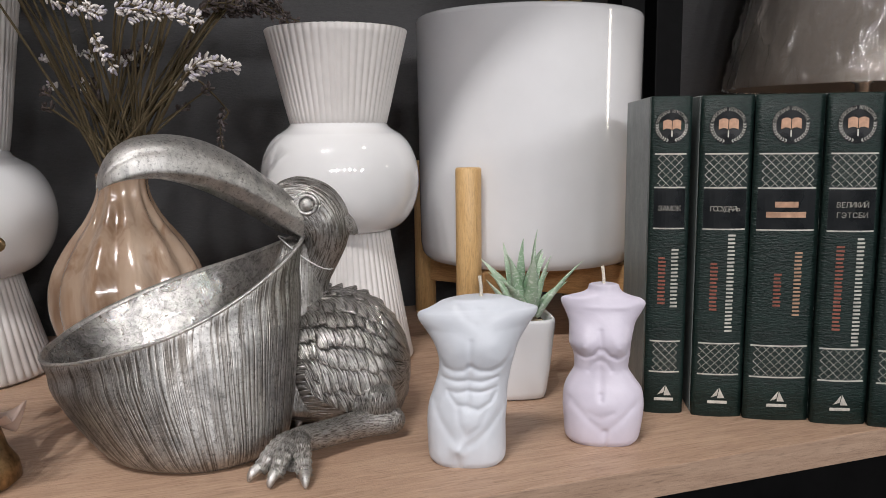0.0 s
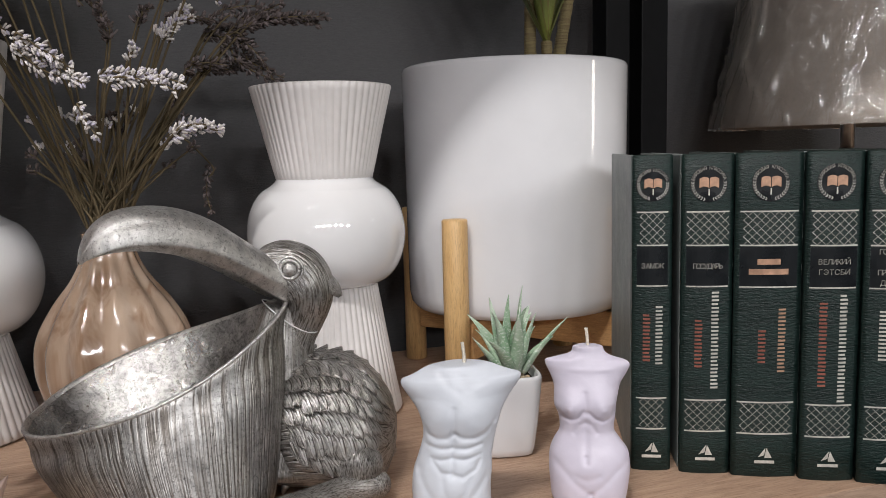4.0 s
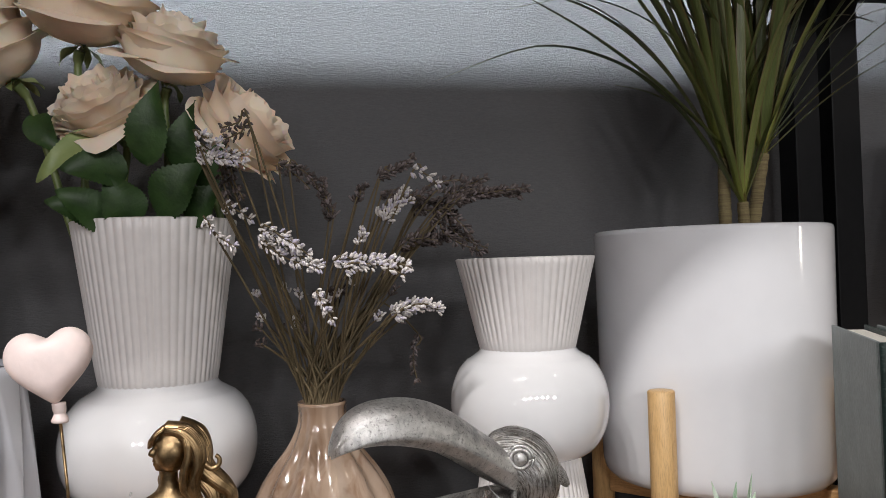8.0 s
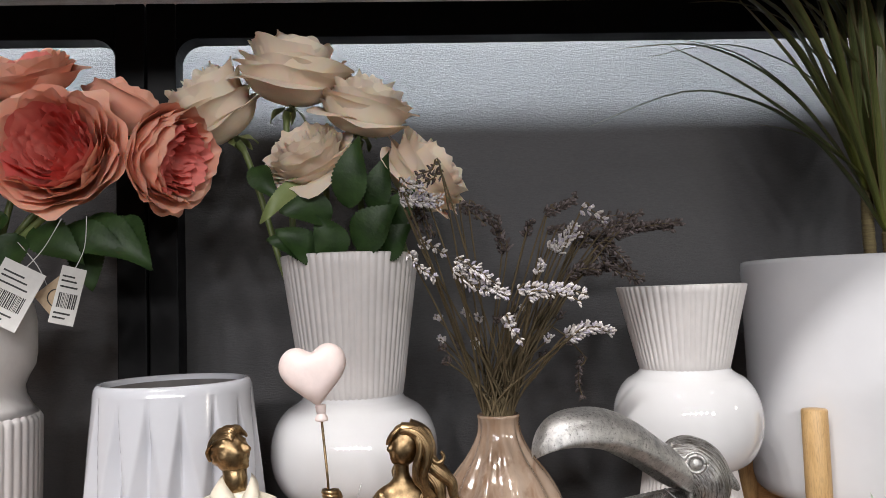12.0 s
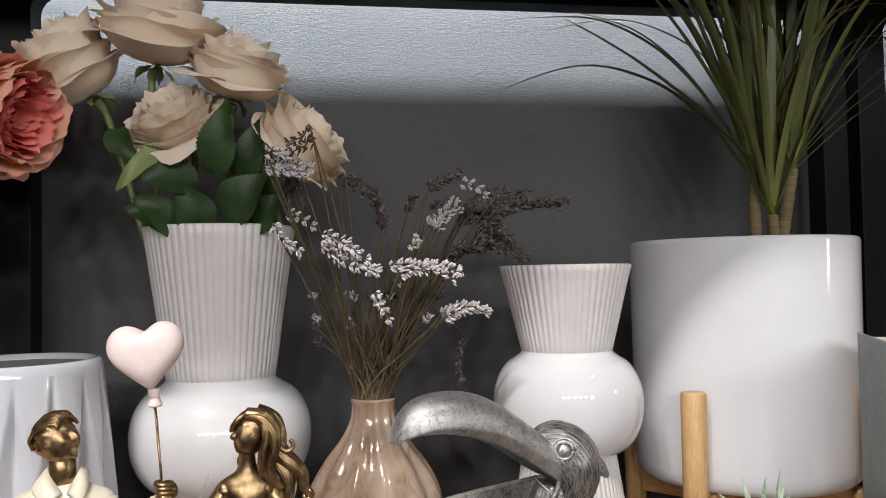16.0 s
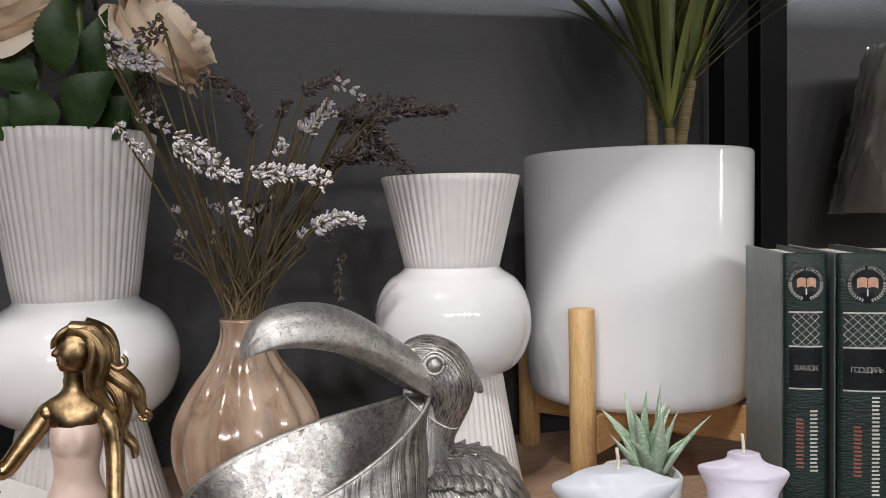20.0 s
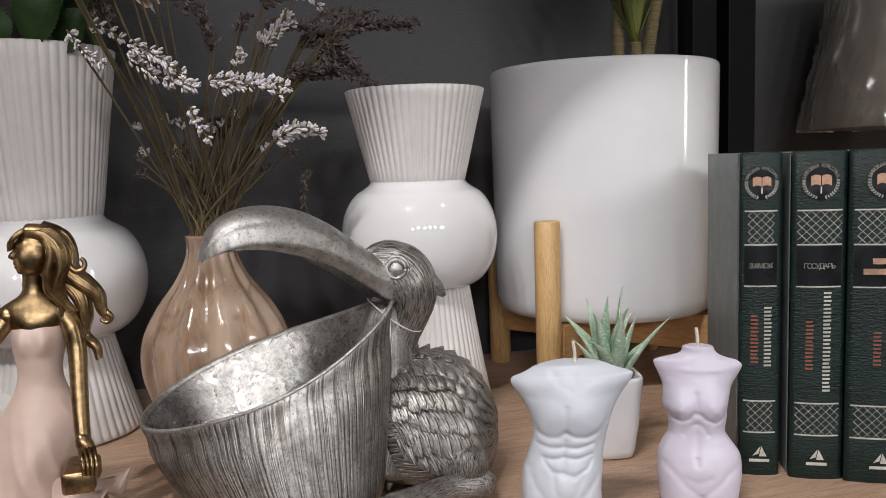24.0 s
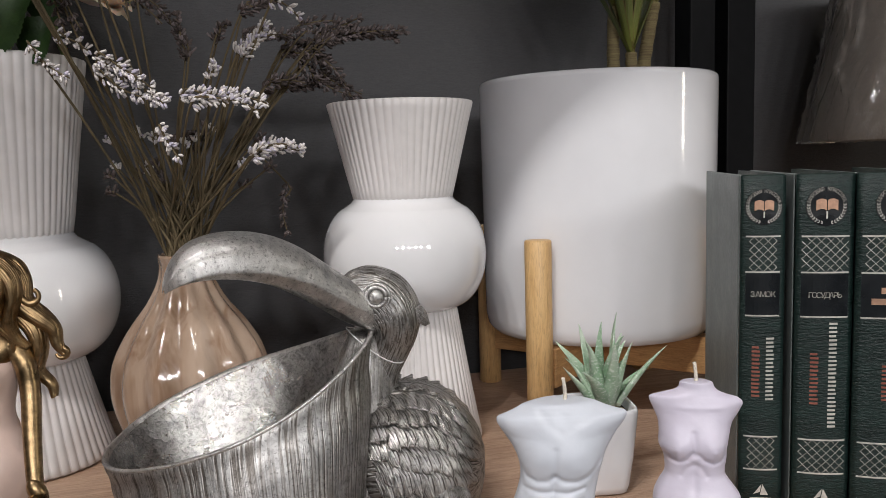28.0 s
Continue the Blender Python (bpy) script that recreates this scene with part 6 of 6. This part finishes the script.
rose("rose", (-0.078, 0.690, 0.380), (0.75, -0.25, 0.62), 0.043, 0.058, (-0.135, 0.705, 0.20), 5, "cream rose turned to the side", SIDE_ROSE, [ROSE_CREAM],
     [foliage(30, -2, 60, 26, 16), foliage(40, 24, 64, 62, 13)])

# peonies in the next bay, with their vase and price tags
PEONY = [(0.10, 0.58, 4, 0.02, 1), (0.21, 0.66, 5, 0.02, 1), (0.32, 0.72, 6, 0.02, 1), (0.43, 0.77, 7, 0.02, 1), (0.53, 0.81, 8, 0.02, 1), (0.63, 0.85, 7, 0.03, 1), (0.72, 0.86, 7, 0.05, 0), (0.82, 0.82, 6, 0.08, 0), (0.91, 0.74, 5, 0.11, 0), (0.97, 0.62, 5, 0.14, 0)]
PV = (-0.500, 0.660, 0.20)
for n, (c, d, r, h, lv) in enumerate((
        ((-0.386, 0.615, 0.398), (0.02, -1, 0.12), 0.053, 0.066, [(-0.41, 0.63, 0.335, 0.5, -0.2, -0.35, 0.06, 0.017), (-0.39, 0.635, 0.335, 0.9, -0.1, -0.45, 0.07, 0.015), (-0.42, 0.62, 0.33, -0.2, -0.2, -1, 0.06, 0.018)]),
        ((-0.297, 0.625, 0.392), (0.92, -0.36, -0.22), 0.044, 0.062, [(-0.34, 0.64, 0.345, 0.35, -0.1, -0.7, 0.055, 0.015), (-0.37, 0.64, 0.345, 0.7, -0.1, -0.6, 0.075, 0.016)]),
        ((-0.428, 0.650, 0.470), (-0.15, -0.45, 0.9), 0.046, 0.045, [(-0.44, 0.64, 0.35, -0.4, -0.2, -0.7, 0.06, 0.017)]),
        ((-0.345, 0.675, 0.440), (0.35, 0.25, 0.75), 0.040, 0.045, [(-0.38, 0.66, 0.33, 0.15, -0.1, -1, 0.05, 0.016)]),
        ((-0.475, 0.600, 0.400), (-0.7, -0.6, 0.2), 0.045, 0.045, [(-0.45, 0.61, 0.33, 0.1, -0.2, -1, 0.05, 0.018)]))):
    rose("peony", c, d, r, h, PV, 20 + n, ("coral peony facing out, with a layered heart", "salmon peony turned to the side", "salmon peony at the top of the bunch", "salmon peony seen from behind", "salmon peony low in the bunch")[n], PEONY, [PEONY_OUT, PEONY_IN], lv, ROSE_LEAF, "coral peonies", 1.7, 1.1)


def peony_vase(at):
    t = thing("peony_vase", at, 0, "pinkish white ribbed vase with a narrow waist", "vase")

    def flute(a, r, z):
        return r + 0.0012 * (abs(math.sin(a * 26)) - 0.6)

    foot = [(0.004, 0.0), (0.072, 0.0), (0.0745, 0.003)] + [(0.075 + 0.002 * k / 6, 0.004 + 0.165 * k / 6) for k in range(1, 7)] + [(0.0765, 0.172), (0.074, 0.176)]
    part("foot", lathe(foot, 416, flute), BISQUE, t, "matt fluted lower half")
    body = [(0.0742, 0.1755), (0.068, 0.184), (0.064, 0.192), (0.063, 0.200), (0.066, 0.208), (0.0715, 0.218), (0.073, 0.230), (0.073, 0.255), (0.070, 0.272), (0.062, 0.282), (0.058, 0.283), (0.055, 0.28), (0.058, 0.25)]
    part("neck", lathe(body, 112), BISQUE, t, "smooth rounded upper half")
    return t


peony_vase((-0.500, 0.660, 0))


def price_tag(corner, size, lean, turn, label, mat=TAG, marks=True):
    t = thing("price_tag", corner, 0, label, "price tag", "price tags")
    t.matrix_world = pose(*corner, 0, lean, turn)
    w, h = size
    bm = bmesh.new()
    box(bm, (-w / 2, 0, -h), (w / 2, 0.0005, 0), 0.0001)
    card = part("card", bm, mat, t, smooth=False)
    rnd = random.Random(int(1000 * w * h * 1e3))
    bm = bmesh.new()
    if marks:
        x = -w * 0.36
        while x < w * 0.36:
            b = rnd.choice((0.0004, 0.0007, 0.001))
            box(bm, (x, -0.0002, -h * 0.72), (x + b, -0.00005, -h * 0.46))
            x += b + rnd.choice((0.0005, 0.0008))
        part("barcode", bm, INK, card, smooth=False)
        for z, s in ((0.16, 0.5), (0.24, 0.62), (0.34, 0.7), (0.80, 0.66), (0.88, 0.5)):
            bm = bmesh.new()
            box(bm, (-w * 0.4, -0.0002, -h * z - 0.0014), (-w * 0.4 + w * s, -0.00005, -h * z))
            part("print_line", bm, INK, card, smooth=False)
    else:
        tube(bm, [(w * 0.28 * math.cos(q), -0.0003, -h * 0.5 + h * 0.28 * math.sin(q)) for q in [math.pi * k / 10 for k in range(21)]], 0.0005, 5)
        part("printed_ring", bm, INK, card)
    bm = bmesh.new()
    tube(bm, smooth_profile([(0, 0.0003, -0.002), (0.004, 0.003, 0.018), (0.002, 0.012, 0.045)], 4), 0.0004, 5)
    part("thread", bm, CORD, t)
    return t


price_tag((-0.3986, 0.5880, 0.3007), (0.034, 0.050), 28, 6, "white price tag with a barcode, hanging askew")
price_tag((-0.157, 0.500, 0.0966), (0.060, 0.050), 24.8, 0, "white price tag with a barcode hanging by the figurine")
price_tag((-0.3624, 0.5920, 0.2988), (0.019, 0.046), 14, 38, "narrow white price tag seen at an angle")
price_tag((-0.3890, 0.6020, 0.2854), (0.025, 0.026), -38, 4, "small brown kraft tag behind the price tag", KRAFT, False)


# ---- lavender ----
PALE = [
    (-0.060, 0.290, -0.019, 0.269, 0.57), (-0.005, 0.264, 0.038, 0.267, 0.56), (0.051, 0.336, 0.072, 0.328, 0.60), (-0.024, 0.249, -0.014, 0.233, 0.55),
    (0.032, 0.230, 0.064, 0.240, 0.58), (-0.101, 0.346, -0.069, 0.346, 0.58), (0.027, 0.304, 0.048, 0.326, 0.62), (0.008, 0.282, 0.011, 0.295, 0.58),
    (-0.096, 0.300, -0.076, 0.282, 0.57), (-0.101, 0.355, -0.085, 0.357, 0.57), (-0.087, 0.311, -0.066, 0.306, 0.60),
]
DARK = [
    (0.034, 0.341, 0.064, 0.358, 0.66), (0.088, 0.316, 0.156, 0.331, 0.66), (0.075, 0.322, 0.127, 0.342, 0.67), (0.082, 0.305, 0.121, 0.278, 0.66),
    (0.063, 0.291, 0.101, 0.297, 0.67), (0.061, 0.313, 0.094, 0.314, 0.68), (0.012, 0.318, 0.018, 0.336, 0.66), (-0.010, 0.303, -0.019, 0.342, 0.66),
    (-0.066, 0.368, -0.086, 0.364, 0.60), (-0.081, 0.353, -0.077, 0.321, 0.61), (-0.048, 0.347, -0.023, 0.334, 0.65), (0.039, 0.322, 0.070, 0.326, 0.65),
    (0.045, 0.280, 0.074, 0.289, 0.64), (0.060, 0.209, 0.055, 0.170, 0.655),
]


def lavender():
    rnd = random.Random(7)
    mouth = Vector((-0.0195, 0.655, 0.157))
    t = thing("lavender_bunch", tuple(mouth - Vector((0, 0, 0.10))), 0, "bunch of dried lavender, pale in front and dark behind", "dried flowers")
    off = mouth - Vector((0, 0, 0.10))

    def stalk(a, b, mat, thick, hang=False):
        q = rnd.uniform(0, 6.28)
        lip = mouth + Vector((0.012 * math.cos(q), 0.012 * math.sin(q), 0))
        root = off + Vector((-0.008 * math.cos(q), -0.008 * math.sin(q), 0.004))
        mid = lip.lerp(a, 0.55) + Vector((0, 0, 0.006 if not hang else 0.05))
        ln = (b - a).length
        axis = (b - a).normalized()
        bow = axis.cross(Vector((rnd.uniform(-1, 1), rnd.uniform(-1, 1), rnd.uniform(-1, 1)))).normalized() * 0.14 * ln

        def on(v):
            share = v / ln
            return a + axis * v + bow * (4 * share * (1 - share) - share) + Vector((0, 0, -0.005 * share * share if not hang else 0))

        pts = smooth_profile([p - off for p in (root, lip, mid, on(0), on(ln / 3), on(2 * ln / 3), on(0.96 * ln))], 4)
        n = len(pts)
        bm = bmesh.new()
        tube(bm, pts, [0.0011 - 0.0006 * k / n for k in range(n)], 6)
        stem = part("stem", bm, LAV_STEM, t)
        bm = bmesh.new()
        whorls = []
        v = 0.0
        while v < ln:
            whorls.append(v)
            v += rnd.uniform(0.0045, 0.0078)
        for v in whorls:
            share = v / ln
            for k in range(rnd.randint(8, 14)):
                p = on(v) + axis * rnd.uniform(-0.0016, 0.0020) - off
                ph = rnd.uniform(0, 6.28)
                side = axis.cross(Vector((math.cos(ph), math.sin(ph), 0.3))).normalized()
                dirn = (axis * rnd.uniform(0.4, 1.1) + side * rnd.uniform(0.5, 1.0)).normalized()
                s = p + side * thick * (1 - 0.45 * share) * rnd.uniform(0.05, 0.55)
                size = rnd.uniform(0.0032, 0.0066) * (1 - 0.25 * share)
                w = axis_to(dirn)
                vs = [[bm.verts.new(s + dirn * size * f + w @ Vector((r * math.cos(g), r * math.sin(g), 0))) for g in (0, 1.57, 3.14, 4.71)] for f, r in ((0.0, 0.0004), (0.45, 0.0010), (0.85, 0.0007))]
                for lo, hi in zip(vs, vs[1:]):
                    for j in range(4):
                        bm.faces.new((lo[j], lo[(j + 1) % 4], hi[(j + 1) % 4], hi[j]))
                bm.faces.new(vs[-1])
        part("flower_spike", bm, mat, stem)

    for x0, z0, x1, z1, y in PALE:
        a, b = Vector((x0, y, z0)), Vector((x1, y - 0.004, z1))
        if a.x + 0.0195 > 0 and a.x > b.x:
            a, b = b, a
        big = (b - a).length > 0.03
        stalk(a, b, LAV_PALE, 0.007 if big else 0.005)
        if big:
            for _ in range(2):
                j = Vector((rnd.uniform(-0.006, 0.006), rnd.uniform(-0.01, 0.012), rnd.uniform(-0.007, 0.006)))
                stalk(a + j, b + j, LAV_PALE, 0.006)
    for n, (x0, z0, x1, z1, y) in enumerate(DARK):
        a, b = Vector((x0, y, z0)), Vector((x1, y + 0.006, z1))
        hang = n == len(DARK) - 1
        stalk(a, b, LAV_DARK, 0.006 if not hang else 0.003, hang)
        if not hang:
            for _ in range(2 if n in (1, 2, 3, 4, 5) else 1):
                j = Vector((rnd.uniform(-0.012, 0.010), rnd.uniform(-0.014, 0.014), rnd.uniform(-0.010, 0.008)))
                stalk(a + j, b + j, LAV_DARK, 0.0055)
    for _ in range(26):
        q, r = rnd.uniform(0, 6.28), rnd.uniform(0.01, 0.065)
        a = mouth + Vector((r * math.cos(q), 0.6 * r * math.sin(q), rnd.uniform(0.05, 0.10)))
        d = (a - mouth).normalized()
        stalk(a, a + d * rnd.uniform(0.006, 0.012), LAV_DARK if rnd.random() < 0.6 else LAV_PALE, 0.003)
    return t


lavender()


# ---- palm in the planter ----
def palm():
    rnd = random.Random(5)
    base = Vector((0.372, 0.690, 0.262))
    t = thing("dracaena_palm", tuple(base), 0, "artificial dracaena with three canes and long narrow leaves", "plant")
    bm = lathe([(0.002, -0.004), (0.0955, -0.004), (0.0955, 0.0), (0.06, 0.003), (0.002, 0.004)], 64)
    soil = part("soil", bm, SOIL, t, "dark potting soil")
    soil.location = (POT[0] - base.x, POT[1] - base.y, 0)
    tops = []
    for x0, y0, x1, y1, z1, r in ((-0.014, 0.000, -0.0125, 0.004, 0.094, 0.0060), (0.000, -0.012, -0.003, -0.010, 0.052, 0.0056), (0.011, 0.004, 0.026, 0.000, 0.098, 0.0062)):
        pts = smooth_profile([(x0, y0, 0.002), ((x0 + x1) / 2 - 0.001, (y0 + y1) / 2, z1 * 0.5), (x1, y1, z1)], 8)
        bm = bmesh.new()
        tube(bm, pts, [r * (1 + 0.09 * (k % 2)) * (1 - 0.15 * k / len(pts)) for k in range(len(pts))], 14)
        cane = part("cane", bm, PALM_TRUNK, t, "ringed brown cane")
        tops.append((Vector((x1, y1, z1)), cane))
    def blade(path, width, cane):
        """A narrow leaf: folded along its rib, widest at a third, drawn out to a point."""
        bm = bmesh.new()
        uv = bm.loops.layers.uv.new("blade")
        pts = smooth_profile(path, 5)
        m = len(pts) - 1
        rows = []
        for j, p in enumerate(pts):
            v = j / m
            d = (pts[min(j + 1, m)] - pts[max(j - 1, 0)]).normalized()
            side = d.cross(Vector((0, 0, 1)))
            side = (side if side.length > 0.05 else d.cross(Vector((0, 1, 0)))).normalized()
            nrm = side.cross(d).normalized()
            hw = width * min(1.0, 0.60 + 1.9 * v) * (1 - v ** 2.6) ** 0.9 + 0.0002
            rows.append([bm.verts.new(p + side * (hw * q) + nrm * (abs(q) * hw * 0.30)) for q in (-1, -0.5, 0, 0.5, 1)])
        for j, (p, q) in enumerate(zip(rows, rows[1:])):
            for k in range(4):
                f = bm.faces.new((p[k], p[k + 1], q[k + 1], q[k]))
                for lp, (u, v) in zip(f.loops, ((k, j), (k + 1, j), (k + 1, j + 1), (k, j + 1))):
                    lp[uv].uv = (u / 4, v / m)
        part("leaf", bm, PALM_LEAF, cane)

    for n, (top, cane) in enumerate(tops):
        count = (34, 20, 36)[n]
        for k in range(count):
            a = k * 2.399 + rnd.uniform(-0.3, 0.3)
            s = (k + 0.5) / count
            lean = 0.05 + 0.56 * s ** 1.15 * rnd.uniform(0.8, 1.1)
            out = Vector((math.cos(a) * 1.10, math.sin(a) * 0.70, 0))
            ln = rnd.uniform(0.22, 0.33) * (0.92 + 0.2 * s)
            reach = 0.80 - base.y - top.y - 0.02
            if out.y * ln * math.sin(lean) > reach:
                out.y *= -0.6
            path = []
            roof = 0.572 - base.z
            droop = rnd.uniform(0.1, 0.6) * s
            for j in range(6):
                v = j / 5
                bend = lean * (0.75 + 0.35 * v) + droop * v ** 3
                p = top + out * (ln * v * math.sin(bend)) + Vector((0, 0, ln * v * math.cos(bend) - 0.012 + 0.008 * s))
                if p.z > roof - 0.004:
                    over = p.z - roof + 0.004
                    p = p + out * (0.6 * over)
                    p.z = roof - 0.004 - 0.05 * over
                path.append(p)
            blade(path, rnd.uniform(0.0032, 0.0055), cane)
    for x, y, z, tx, ty, tz in ((-0.012, -0.004, 0.10, -0.224, -0.04, 0.231), (-0.012, -0.002, 0.102, -0.118, 0.01, 0.164), (-0.010, -0.003, 0.104, -0.155, -0.03, 0.285), (0.028, 0.0, 0.106, 0.215, -0.02, 0.262), (0.028, 0.0, 0.104, 0.185, -0.05, 0.222), (0.028, -0.002, 0.098, 0.196, -0.03, 0.205), (0.026, -0.004, 0.104, 0.150, -0.06, 0.280)):
        p0, p1 = Vector((x, y, z)), Vector((tx, ty, tz))
        blade([p0, p0.lerp(p1, 0.33) + Vector((0, 0, 0.012)), p0.lerp(p1, 0.66) + Vector((0, 0, 0.012)), p1], 0.0030, cane)
    return t


palm()
